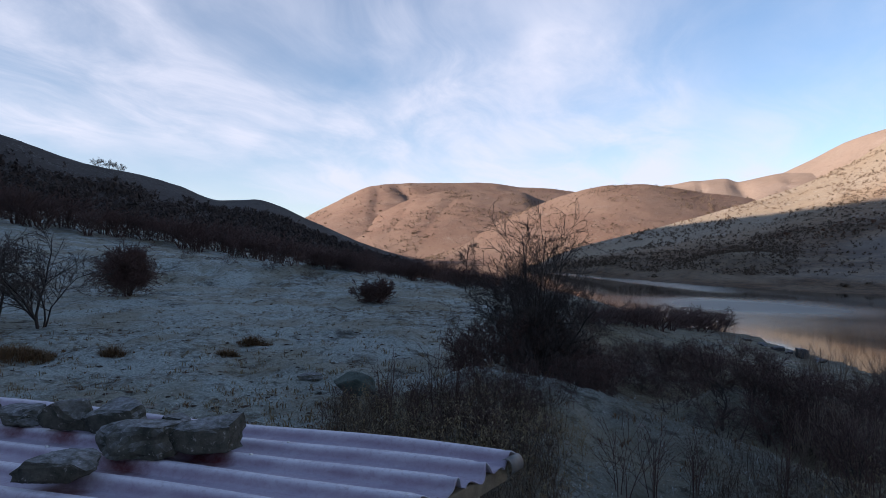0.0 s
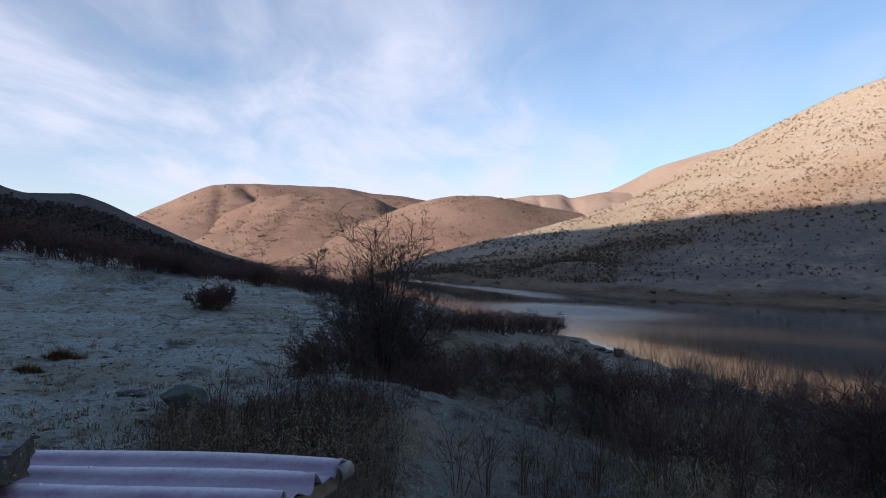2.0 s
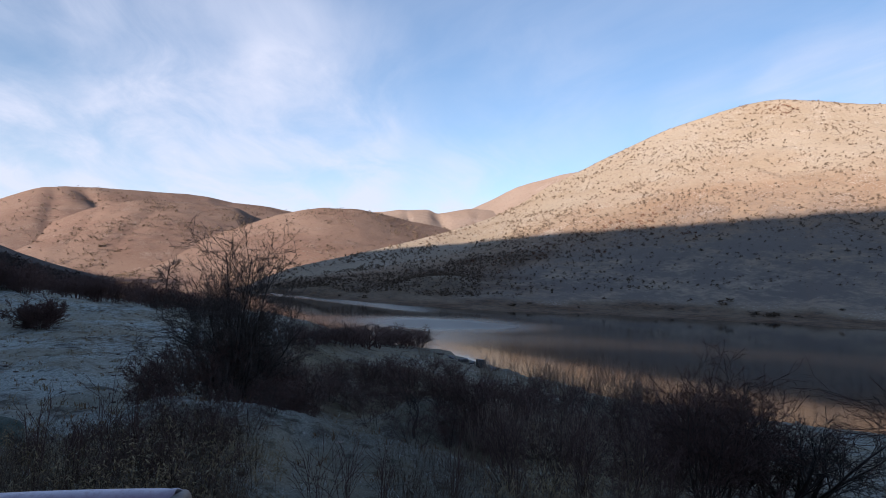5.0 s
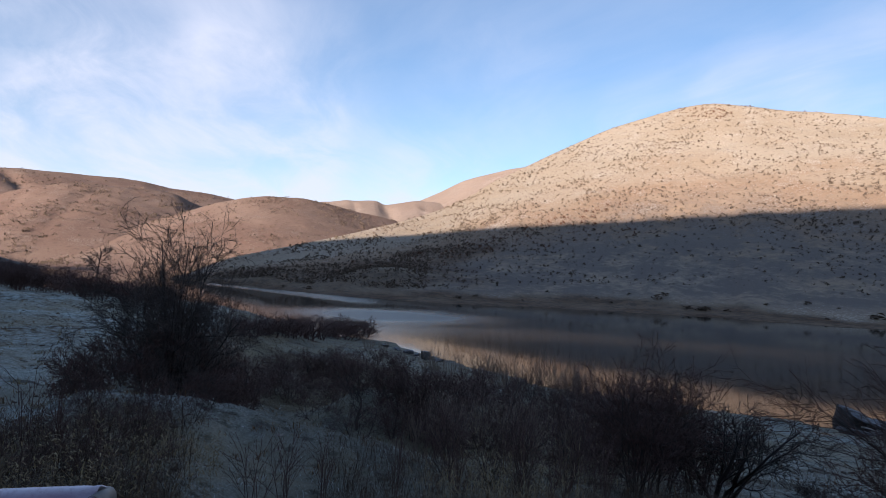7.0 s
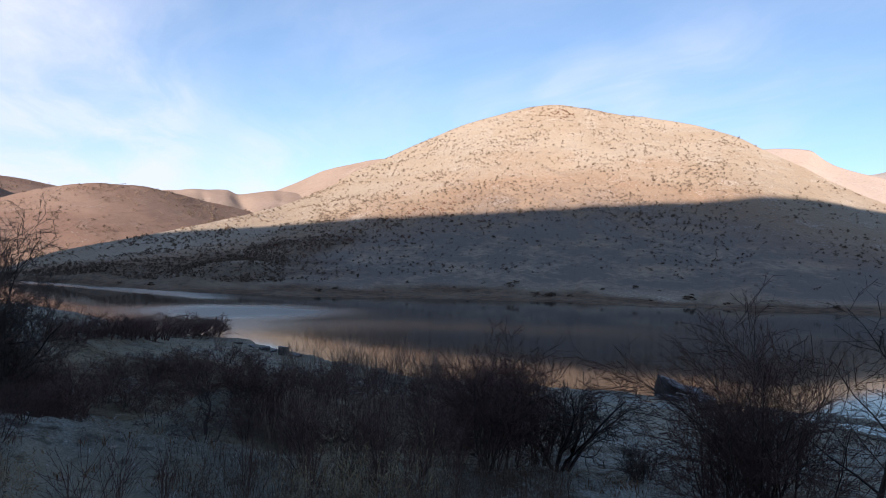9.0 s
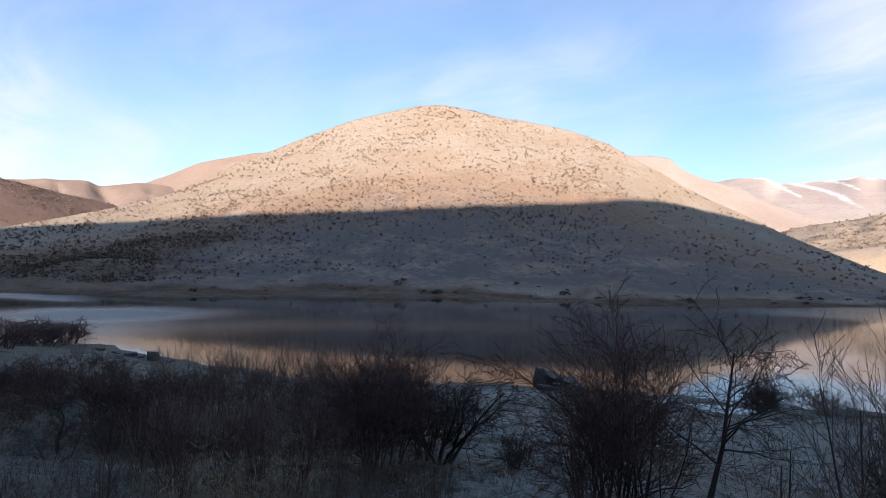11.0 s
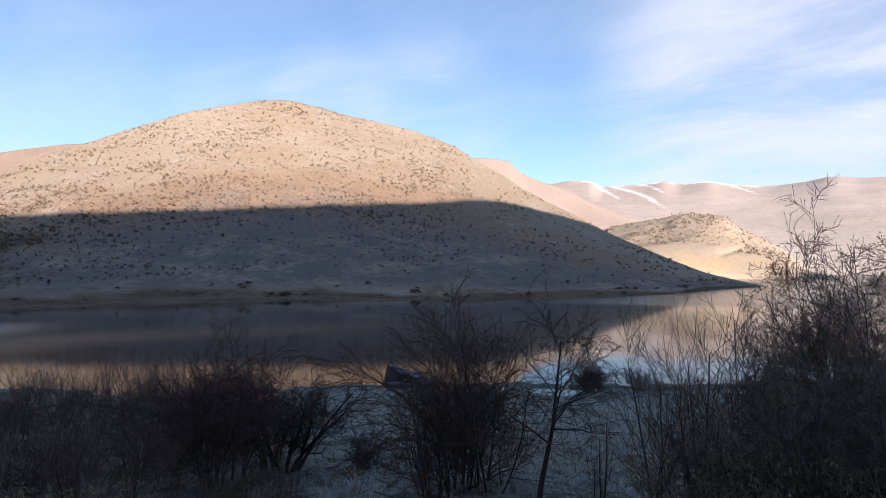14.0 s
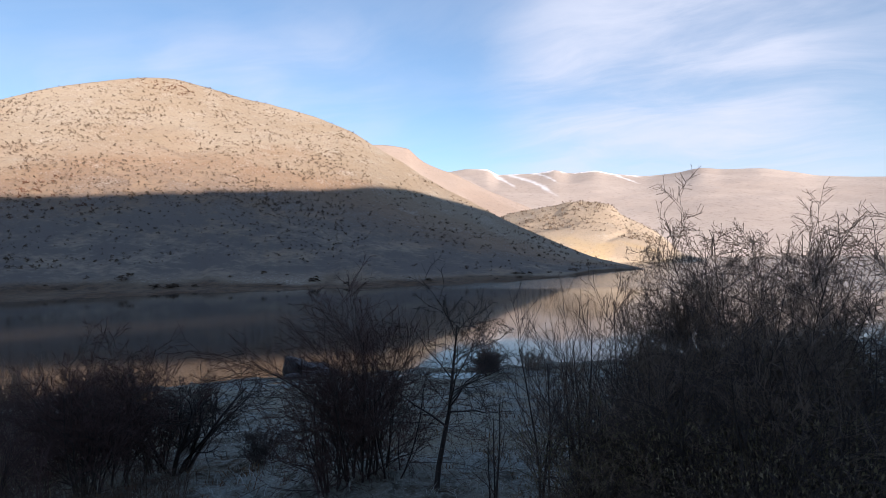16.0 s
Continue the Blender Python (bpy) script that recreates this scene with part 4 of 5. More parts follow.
thicket(KIND, [(13.0, -13.2, -9), (15.6, -12.6, -9.3), (17.8, -12.3, -9.4), (20, -12.0, -9.3), (22.2, -14.6, -11), (20.0, -13.4, -11.2), (11, -14.5, -9.5), (7.5, -14.8, -10), (3.5, -14.0, -9.5)], 1.15)
# row of shrubs along the far edge of the pasture and by the water
for k in range(2):
    thicket(FAR, [(a + rng.uniform(-0.3, 0.3), -2.0 - 0.125 * (a + 10) + 0.25 * k + rng.uniform(-0.1, 0.1), 0.2 - 0.13 * (a + 13) + 0.3 * k + rng.uniform(-0.6, 0.4)) for a in np.arange(-13, 9, 0.85)], 1.3)
thicket(FAR, [(a + rng.uniform(-0.4, 0.4), -1.75 - 0.155 * (a + 12) + rng.uniform(-0.2, 0.2), 0.9 - 0.17 * (a + 12) + rng.uniform(-0.8, 0.5)) for a in np.arange(-40, -13, 1.0)], 1.3)
thicket(FAR, [(a + rng.uniform(-0.4, 0.4), -6.9 + rng.uniform(-0.3, 0.3), -4.9 + rng.uniform(-0.4, 0.4)) for a in np.arange(14.5, 26, 0.8)], 1.9)
thicket(WILLOW, strew(np.arange(33.5, 49, 1.5), -11.3, -7.5, 0.5))
thicket(WILLOW, strew(np.arange(48, 56, 2.0), -11.8, -8.6, 0.5))
thicket(WILLOW, [(14.8, -6.3, -3.6), (26.6, -8.2, -6.4), (16, -6.3, -4.2), (28, -8.4, -6.8)])
# far tree behind the row
hero("bare_tree", 51, 2.2, 1.4, 6.0, 1, (16, 7, 4), "bare russet tree above a row of shrubs", "tree", BARK_RED, BARK_TAN, d=82, base_r=0.16, lean=0.3, wander=0.1, lift=0.03, angle=(30, 65), shrink=(0.42, 0.68), min_r=0.03, first=0.15)
hero("bare_tree", 52, 26.3, -11.6, 2.2, 1, (9, 6, 4), "small crooked bare tree by a hummock", "tree", BARK_DARK, BARK_DARK, el=-15.7, base_r=0.07, lean=0.4, wander=0.2, lift=0.02, angle=(35, 70), shrink=(0.42, 0.68), min_r=0.004)
# small shrubs on the pasture
for az, el, top in ((-17, -2.1, -0.7), (-13.1, -2.95, -1.5), (-20.5, -1.4, 0), (-24, -0.9, 0.5), (-31.5, -2.5, -1.6)):
    thicket(KIND[2:], [(az, el, top)])

# lakeside on the right
hero("bare_shrub", 61, 55.2, -5.4, 3.7, 10, (9, 7, 6), "large dark bare shrub above the shore", "shrub", BARK_DARK, BARK_RED, el=-18.6, base_r=0.02, lean=0.42, wander=0.15, lift=0.05, min_r=0.0042)
hero("bare_shrub", 73, 53.6, -8.5, 2.6, 10, (8, 7, 5), "dark bare shrub filling in beside another", "shrub", BARK_DARK, BARK_RED, el=-19.0, base_r=0.018, lean=0.6, wander=0.15, lift=0.03, min_r=0.0042)
hero("bare_tree", 62, 60.4, -7.0, 3.5, 6, (9, 8, 6), "dark many-stemmed bare tree above the shore", "tree", BARK_DARK, BARK_DARK, el=-18.6, base_r=0.05, lean=0.42, wander=0.14, lift=0.03, angle=(30, 65), shrink=(0.42, 0.68), min_r=0.0042)
hero("bare_shrub", 74, 58.6, -9.0, 2.4, 10, (8, 7, 5), "dark bare shrub leaning on a tree", "shrub", BARK_DARK, BARK_RED, el=-18.2, base_r=0.018, lean=0.6, wander=0.15, lift=0.03, min_r=0.0042)
hero("bare_shrub", 63, 67.8, -15, 1.2, 11, (7, 6, 4), "small bare shrub on frosted ground", "shrub", BARK_DARK, BARK_GREY, el=-18.4, base_r=0.01, lean=0.5, wander=0.1, lift=0.03, min_r=0.003)
hero("bare_shrub", 64, 77.0, -1.2, 3.9, 10, (10, 8, 6), "tall dark bare shrub with thin upright stems", "shrub", BARK_DARK, BARK_RED, d=7.8, base_r=0.02, lean=0.36, wander=0.15, lift=0.04, angle=(25, 60), shrink=(0.42, 0.68), min_r=0.0027)
hero("bare_shrub", 75, 79.0, -6.0, 3.9, 12, (8, 7, 6), "dense dark bare shrub below taller stems", "shrub", BARK_DARK, BARK_RED, d=8.0, base_r=0.016, lean=0.55, wander=0.15, lift=0.03, min_r=0.0027)
hero("bare_shrub", 79, 74.4, -9.5, 2.2, 9, (8, 7, 5), "dark bare shrub on frosted ground above the shore", "shrub", BARK_DARK, BARK_RED, d=7.6, base_r=0.016, lean=0.6, wander=0.15, lift=0.03, angle=(30, 66), min_r=0.0028)
hero("bare_tree", 65, 84.8, 0.6, 3.2, 1, (18, 10, 7), "slender dark bare tree above the lake", "tree", BARK_DARK, BARK_DARK, d=7.4, base_r=0.045, lean=0.3, wander=0.11, lift=0.03, angle=(35, 75), shrink=(0.4, 0.68), min_r=0.003, first=0.38)
hero("sapling", 66, 90.6, -11.5, 0.8, 3, (7, 4), "thin bare sapling with upright shoots", "sapling", BARK_DARK, BARK_GREY, d=6.4, base_r=0.016, lean=0.3, wander=0.08, lift=0.05, angle=(22, 45), shrink=(0.42, 0.68), min_r=0.0020)
hero("bare_tree", 67, 95.4, -1.9, 1.5, 3, (11, 7, 4), "slim bare tree with upswept shoots", "tree", BARK_GREY, BARK_GREY, d=6.2, base_r=0.02, lean=0.25, wander=0.09, lift=0.07, angle=(22, 48), shrink=(0.42, 0.68), min_r=0.0020)
hero("bare_tree", 76, 99.0, -1.4, 1.5, 4, (11, 7, 4), "slim bare tree with upswept shoots", "tree", BARK_GREY, BARK_TAN, d=6.5, base_r=0.018, lean=0.25, wander=0.09, lift=0.07, angle=(22, 48), shrink=(0.42, 0.68), min_r=0.0020)
hero("bare_tree", 93, 102.2, -0.8, 1.5, 4, (11, 7, 4), "slim bare tree with upswept shoots", "tree", BARK_GREY, BARK_TAN, d=6.9, base_r=0.018, lean=0.3, wander=0.12, lift=0.06, angle=(22, 50), shrink=(0.36, 0.6), min_r=0.0021)
hero("willow_shrub", 68, 110.3, 4.8, 1.9, 10, (10, 9, 7, 2), "dense tan-twigged bare willow, tallest by the viewer", "shrub", BARK_GREY, BARK_TAN, d=6.6, base_r=0.011, lean=0.4, wander=0.2, lift=0.035, angle=(28, 66), shrink=(0.36, 0.58), min_r=0.0018, leaves=5200)
hero("willow_shrub", 69, 118.5, 3.9, 2.6, 11, (10, 9, 7, 2), "dense tan-twigged bare willow beside another", "shrub", BARK_GREY, BARK_TAN, d=6.4, base_r=0.011, lean=0.45, wander=0.2, lift=0.035, angle=(28, 66), shrink=(0.36, 0.58), min_r=0.0018, leaves=5200)
hero("willow_shrub", 77, 114.4, 3.2, 2.0, 9, (10, 9, 7, 2), "dense tan-twigged bare willow beside another", "shrub", BARK_GREY, BARK_TAN, d=7.0, base_r=0.011, lean=0.45, wander=0.2, lift=0.035, angle=(28, 66), shrink=(0.36, 0.58), min_r=0.0018, leaves=5200)
hero("willow_shrub", 70, 107.0, 0.6, 1.4, 9, (9, 7, 6, 2), "lower tan-twigged bare willow", "shrub", BARK_GREY, BARK_TAN, d=6.8, base_r=0.014, lean=0.45, wander=0.15, lift=0.05, angle=(26, 62), shrink=(0.42, 0.68), min_r=0.0021, leaves=5200)
hero("willow_shrub", 71, 106.5, -4, 1.9, 10, (9, 7, 6), "lower dense bare willow", "shrub", BARK_DARK, BARK_TAN, d=5.2, base_r=0.014, lean=0.6, wander=0.2, lift=0.02, angle=(28, 66), shrink=(0.42, 0.68), min_r=0.0020, leaves=5200)
hero("willow_shrub", 72, 115, -3, 2.2, 11, (9, 7, 6), "lower dense bare willow", "shrub", BARK_DARK, BARK_TAN, d=5.0, base_r=0.014, lean=0.6, wander=0.2, lift=0.02, angle=(28, 66), shrink=(0.42, 0.68), min_r=0.0020, leaves=5200)
hero("willow_shrub", 78, 100.0, -9.0, 1.6, 9, (9, 7, 5), "low dark dense bare willow", "shrub", BARK_DARK, BARK_TAN, d=5.8, base_r=0.014, lean=0.6, wander=0.2, lift=0.02, angle=(28, 66), shrink=(0.42, 0.68), min_r=0.0020, leaves=5200)
hero("bare_shrub", 91, 88.2, -9.0, 3.4, 24, (7, 5, 3), "rounded dark bare shrub at the water's edge", "shrub", BARK_DARK, BARK_RED, el=-11.6, base_r=0.02, lean=0.9, wander=0.12, lift=0.02, min_r=0.016)
hero("bare_shrub", 92, 92.6, -9.0, 3.2, 20, (7, 5, 3), "low greyish bare shrub at the water's edge", "shrub", BARK_TAN, BARK_TAN, el=-11.3, base_r=0.012, lean=0.7, wander=0.12, lift=0.04, min_r=0.007)
thicket(KIND, [(94, -11.0, -9.3), (49.5, -18, -10.5)], 1.1)
thicket(KIND, [(-6, -16.0, -12.8), (-2, -15.8, -12.2), (1.5, -16.4, -12.0), (5, -16.5, -11.5), (8, -17, -12), (-9.5, -15.5, -13), (3, -19, -14), (7, -20, -15), (-1, -19, -15)], 1.25)
DENSE = [
    plant("willow_shrub", 95, 2.2, 1.9, 9, (8, 7, 5), "dense dark bare willow in a clump", "shrub", BARK_DARK, BARK_GREY, 0.011, 0.6, 0.2, 0.02, (28, 66), (0.42, 0.70), 0.0021, put(106, d=6.0), "willow clump", leaves=4200, bends=(6, 3, 1, 1)),
    plant("willow_shrub", 96, 2.2, 2.1, 9, (8, 7, 5), "dense dark bare willow in a clump", "shrub", BARK_DARK, BARK_GREY, 0.011, 0.7, 0.2, 0.01, (28, 66), (0.42, 0.70), 0.0021, put(112, d=5.8), "willow clump", leaves=4200, bends=(6, 3, 1, 1)),
]
for i, (az, d, top) in enumerate(((104.5, 6.2, -6.5), (107, 7.2, -1.2), (109, 7.6, 1.6), (112, 6.4, 0.2), (115, 7.4, 1.2), (118, 6.8, 1.4), (121.5, 7.0, 2.4), (110, 5.0, -5), (114, 4.6, -6), (119, 5.2, -2), (101, 5.6, -9.5), (105.5, 5.2, -7.5))):
    k = DENSE[i % 2]
    copy_thing(k, put(az, d=d, turn=70 * i, scale=rise(az, top, d=d) / HEIGHT[k.name], tall=1.0))
# near, thin growth in front of the hummock and by the roof
for i, (az, d, top, w) in enumerate(((17.5, 6.6, -14, 1.1), (20.5, 6.9, -14.5, 0.9), (-5.6, 7.0, -9, 0.5), (-0.6, 7.4, -7, 0.6), (1.6, 7.0, -9.5, 0.5), (37, 6.6, -12.5, 0.7), (31, 7.4, -12, 0.7), (47, 6.6, -11, 1.2), (-11, 7.5, -14, 0.7), (43.5, 7.2, -11.5, 1.0), (-3, 6.8, -12, 0.6), (4.5, 6.4, -13, 0.7), (24, 7.2, -15.5, 0.6), (51, 7.4, -12, 0.9))):
    hero("sapling", 80 + i, az, top, w, 5, (6, 3), "thin red-brown bare shoots", "sapling", BARK_RED, BARK_RED, d=d, base_r=0.008, lean=0.4, wander=0.08, lift=0.05, angle=(18, 45), shrink=(0.42, 0.68), min_r=0.0024)


def blades(name, label, category, mat, spots, blade, leaf=None, seed=1):
    """Grass and weeds in one mesh: tufts of narrow bent blades, or stalks with hanging leaves."""
    r = np.random.RandomState(seed)
    v, f = [], []

    def strip(p, d, length, width, bend):
        side = Vector((-d.y, d.x, 0.0))
        side = (side.normalized() if side.length > 1e-4 else Vector((1, 0, 0))) * width
        mid = p + d * length * 0.55
        tip = p + (d + Vector((d.x, d.y, -abs(bend))) * 0.8).normalized() * length
        k = len(v)
        v.extend((p - side * 0.6, p + side * 0.6, mid + side, mid - side, tip))
        f.extend(((k, k + 1, k + 2, k + 3), (k + 3, k + 2, k + 4, k + 4)))

    for p, size in spots:
        n, lo, hi, width, lean = blade
        for i in range(n):
            a = r.uniform(0, 6.2832)
            d = Vector((math.cos(a) * lean * r.uniform(0.2, 1), math.sin(a) * lean * r.uniform(0.2, 1), 1)).normalized()
            length = size * r.uniform(lo, hi)
            q = p + Vector((r.normal(0, 0.05), r.normal(0, 0.05), -0.02)) * size
            strip(q, d, length, width, 0.3)
            if leaf:
                for j in range(leaf[0]):
                    t = r.uniform(0.3, 1.0)
                    b = r.uniform(0, 6.2832)
                    e = Vector((math.cos(b), math.sin(b), r.uniform(-0.9, 0.5))).normalized()
                    strip(q + d * length * t, e, leaf[1] * r.uniform(0.6, 1.3), leaf[2], 0.6)
    me = bpy.data.meshes.new(name)
    me.from_pydata(v, [], [(a, b, c) if c == e else (a, b, c, e) for a, b, c, e in f])
    me.materials.append(mat)
    return tagged(new(name, me), label, category, kind="stuff")


def patch(n, az, d, seed, size=(0.7, 1.3), power=1.0):
    r = np.random.RandomState(seed)
    a, dd = np.radians(r.uniform(*az, n)), d[0] + (d[1] - d[0]) * r.uniform(0, 1, n) ** power
    x, y = dd * np.sin(a), dd * np.cos(a)
    z, k = ground_z(x, y), r.uniform(*size, n)
    return [(Vector(p), float(q)) for p, q in zip(np.stack([x, y, z], -1)[z > 0.15], k[z > 0.15])]


blades("weeds", "dry stalks with drooping tan husks by the roof", "weeds", STRAW, patch(230, (-10, 14), (4.6, 8.2), 5), (2, 0.3, 0.62, 0.0015, 0.5), (9, 0.06, 0.006), 6)
blades("weeds", "dark brown dead stalks by the roof", "weeds", DEADSTALK, patch(430, (-11, 12), (4.2, 8.6), 15), (6, 0.25, 0.66, 0.0022, 0.7), (5, 0.05, 0.0035), 16)
blades("weeds", "pale dry leafy stalks above the shore", "weeds", STRAW, patch(60, (34, 50), (5.4, 7.4), 7), (3, 0.5, 1.0, 0.002, 0.45), (8, 0.11, 0.004), 8)
blades("weeds", "dark brown dead stalks above the shore", "weeds", DEADSTALK, patch(420, (24, 62), (5.2, 9.5), 17), (6, 0.25, 0.7, 0.0025, 0.7), (5, 0.06, 0.0035), 18)
blades("weeds", "dark dry weeds under the willows", "weeds", DEADSTALK, patch(180, (96, 124), (4.0, 6.5), 9), (4, 0.4, 0.8, 0.003, 0.4), (7, 0.06, 0.005), 10)
blades("grass", "short frosted grass tufts over the pasture", "grass", FROSTGRASS, patch(4200, (-42, 40), (6, 60), 11, (0.5, 1.2), 1.6) + patch(900, (40, 100), (7, 44), 12, (0.5, 1.2), 1.2), (5, 0.05, 0.13, 0.006, 0.8), None, 13)
blades("grass", "coarse frosted grass on the lakeside slope", "grass", FROSTGRASS, patch(1300, (56, 102), (7, 46), 71, (0.7, 1.6), 1.3), (8, 0.07, 0.2, 0.006, 0.9), None, 72)
blades("dry_grass", "dark dead grass tufts on the lakeside slope", "grass", RUSSET, patch(800, (10, 100), (8, 46), 73, (0.6, 1.6), 1.2), (9, 0.08, 0.24, 0.006, 0.9), None, 74)
blades("dry_grass", "dry straw-coloured grass tufts on the frosted pasture", "grass", STRAW, patch(1500, (-40, 10), (7, 60), 14, (0.4, 1.2), 1.4), (9, 0.08, 0.22, 0.006, 0.9), None, 15)
for az, el, w in ((-18.3, -9.0, 0.55), (-20.6, -9.9, 0.3), (-36.7, -8.8, 1.3), (-38.6, -8.4, 1.2), (-30.1, -9.2, 0.4)):
    p = stand(az, el)
    r = np.random.RandomState(int(az * -10))
    spots = []
    for i in range(int(130 * w)):
        ex, ey = r.normal(0, 0.36, 2)
        q = p + Vector((ex * w, ey * w * 0.8, 0))
        spots.append((Vector((q.x, q.y, float(ground_z(q.x, q.y)) - 0.02)), r.uniform(0.8, 1.2) * max(0.3, 1.15 - 1.0 * math.hypot(ex, ey))))
    ob = blades("russet_tussock", "russet dry tussock on the frosted pasture", "tussock", RUSSET, spots, (14, 0.14, 0.46, 0.006, 1.0), None, 16)
    tagged(ob, kind="thing")


# ---- scrub on the hills ----


def scrub(name, label, land, n, size, mat, keep, seed=1, spikes=12, tall=1.0, category="scrub"):
    """Many low bushes on a hillside, each a ragged rounded bunch of leaves and twigs."""
    X, Y, Z, V, A, U = LAND[land]
    r = np.random.RandomState(seed)
    rows, cols = X.shape
    cell = np.hypot(X[1:, :-1] - X[:-1, :-1], Y[1:, :-1] - Y[:-1, :-1]) * np.hypot(X[:-1, 1:] - X[:-1, :-1], Y[:-1, 1:] - Y[:-1, :-1])
    cell = np.minimum(1, cell / np.percentile(cell, 75))
    i, j = r.randint(rows - 1, size=n * 16), r.randint(cols - 1, size=n * 16)
    ok = (U[i + 1, j] <= 1.001) & (r.uniform(size=len(i)) < cell[i, j])
    i, j = i[ok], j[ok]
    fi, fj = r.uniform(size=(2, len(i)))
    v, a, x, y, z = [(T[i, j] * (1 - fi) + T[i + 1, j] * fi) * (1 - fj) + (T[i, j + 1] * (1 - fi) + T[i + 1, j + 1] * fi) * fj for T in (V, A, X, Y, Z)]
    pick = np.flatnonzero((z > 0.6) & (r.uniform(size=len(i)) < keep(a, v, x, y)))[:n]
    m = len(pick)
    s = (size[0] + (size[1] - size[0]) * r.uniform(size=m) ** 2.0)[:, None]
    ang, cz = r.uniform(0, 6.2832, (m, spikes)), r.uniform(0.0, 0.8, (m, spikes))
    rad = s * np.sqrt(1 - cz**2) * r.uniform(0.2, 0.95, (m, spikes)) * 0.42
    c = np.stack([x[pick, None] + rad * np.cos(ang), y[pick, None] + rad * np.sin(ang), z[pick, None] + cz * s * 0.62 * tall], -1)
    T = c[:, :, None, :] + r.normal(0, 1, (m, spikes, 3, 3)) * s[:, :, None, None] * np.array([0.14, 0.14, 0.13 * tall])
    ob = mesh_object(name, T.reshape(-1, 3), np.arange(m * spikes * 3).reshape(-1, 3), [mat], False)
    return tagged(ob, label, category, kind="stuff")


def blotch(x, y, size, seed, lo=-0.1, hi=0.35):
    return step(fbm(x, y, size, seed, 3), lo, hi)


def among(v, lo, hi):
    return (v > lo) & (v < hi)


scrub("scrub", "low dark scrub dotted over the opposite hill", "hill_opposite", 2600, (0.6, 2.0), SCRUB, lambda a, v, x, y: (0.35 + 0.65 * blotch(x, y, 60, 3)) * among(v, 0.12, 0.45) * (1 - 0.75 * step(a, 66, 78)), 21, 14)
scrub("scrub", "dark bushes dotted over the sunny slope", "hill_opposite", 5600, (0.9, 2.9), SCRUB_TAN, lambda a, v, x, y: (0.25 + 0.75 * blotch(x, y, 50, 13)) * step(v, 0.25, 0.4) * (1 - 0.72 * step(a, 70, 80)), 33, 14)
scrub("scrub", "dense dark thicket on the hill's lower shoulder", "hill_opposite", 8000, (0.8, 2.2), SCRUB, lambda a, v, x, y: (a < 37) * among(v, 0.10, 0.62) * (0.10 + 0.9 * blotch(x, y, 55, 8, -0.3, 0.05)) * np.where(a < 32, 1, 0.35), 22, 9)
scrub("scrub", "russet thicket on the sunny slope", "hill_opposite", 1300, (1.0, 2.8), SCRUB_RED, lambda a, v, x, y: among(a, 24, 52) * among(v, 0.28, 0.44) * blotch(x, y, 30, 5, -0.15, 0.1), 23)
scrub("scrub", "russet thicket near the hilltop", "hill_opposite", 1300, (1.6, 3.8), SCRUB_RED, lambda a, v, x, y: among(a, 55.6, 60.2) * among(v + 0.012 * (a - 57), 0.90, 0.975), 24)
scrub("scrub", "dark shrubs along the far bank", "hill_opposite", 130, (1.4, 5.4), SCRUB, lambda a, v, x, y: (a > 14) * among(v, 0.02, 0.09), 25, 26, 0.45)
scrub("scrub", "fine scrub on the far sunlit hills", "hill_far_right", 3200, (1.4, 4.4), SCRUB, lambda a, v, x, y: 0.15 + 0.85 * blotch(x, y, 80, 4), 26, 8)
scrub("scrub", "fine scrub on the far sunlit hills", "hill_far_middle", 2600, (1.6, 5.0), SCRUB, lambda a, v, x, y: 0.15 + 0.85 * blotch(x, y, 80, 5), 27, 8)
scrub("scrub", "fine scrub on the far sunlit hills", "hill_far_left", 2200, (1.8, 5.5), SCRUB, lambda a, v, x, y: 0.15 + 0.85 * blotch(x, y, 90, 6), 28, 8)
scrub("scrub", "scrub on the low sunlit hill", "hill_cliff", 1300, (1.8, 4.5), SCRUB_TAN, lambda a, v, x, y: (v > 0.3) * (a < 105) * (0.3 + 0.7 * blotch(x, y, 70, 7)), 29, 10)
scrub("hill_stones", "pale stones scattered over the dry hillside", "hill_opposite", 7000, (0.4, 1.8), PALE, lambda a, v, x, y: (v > 0.25) * (0.12 + 0.88 * blotch(x, y, 70, 12, -0.2, 0.3)), 31, 7, 0.35, "stones")
scrub("hill_stones", "pale stone outcrop on a far hill", "hill_far_middle", 160, (1.0, 3.0), PALE, lambda a, v, x, y: among(a, -2.6, -0.2) * among(v, 0.35, 0.75), 32, 8, 0.6, "stones")
scrub("hill_stones", "pale rocks at the foot of the far hill", "hill_far_right", 260, (1.2, 4.2), PALE, lambda a, v, x, y: among(a, 9.5, 16) * among(v, 0.04, 0.3), 34, 8, 0.6, "stones")
scrub("woodland", "bare dark woodland on the shaded hillside", "hill_left", 7600, (1.2, 3.6), WOODS, lambda a, v, x, y: (v < 0.92 - 0.008 * (a + 40)) * (a > -50) * (0.06 + 0.94 * blotch(x, y, 45, 9, -0.3, 0.1)), 30, 13, 1.2, "woodland")

# ---- stones ----


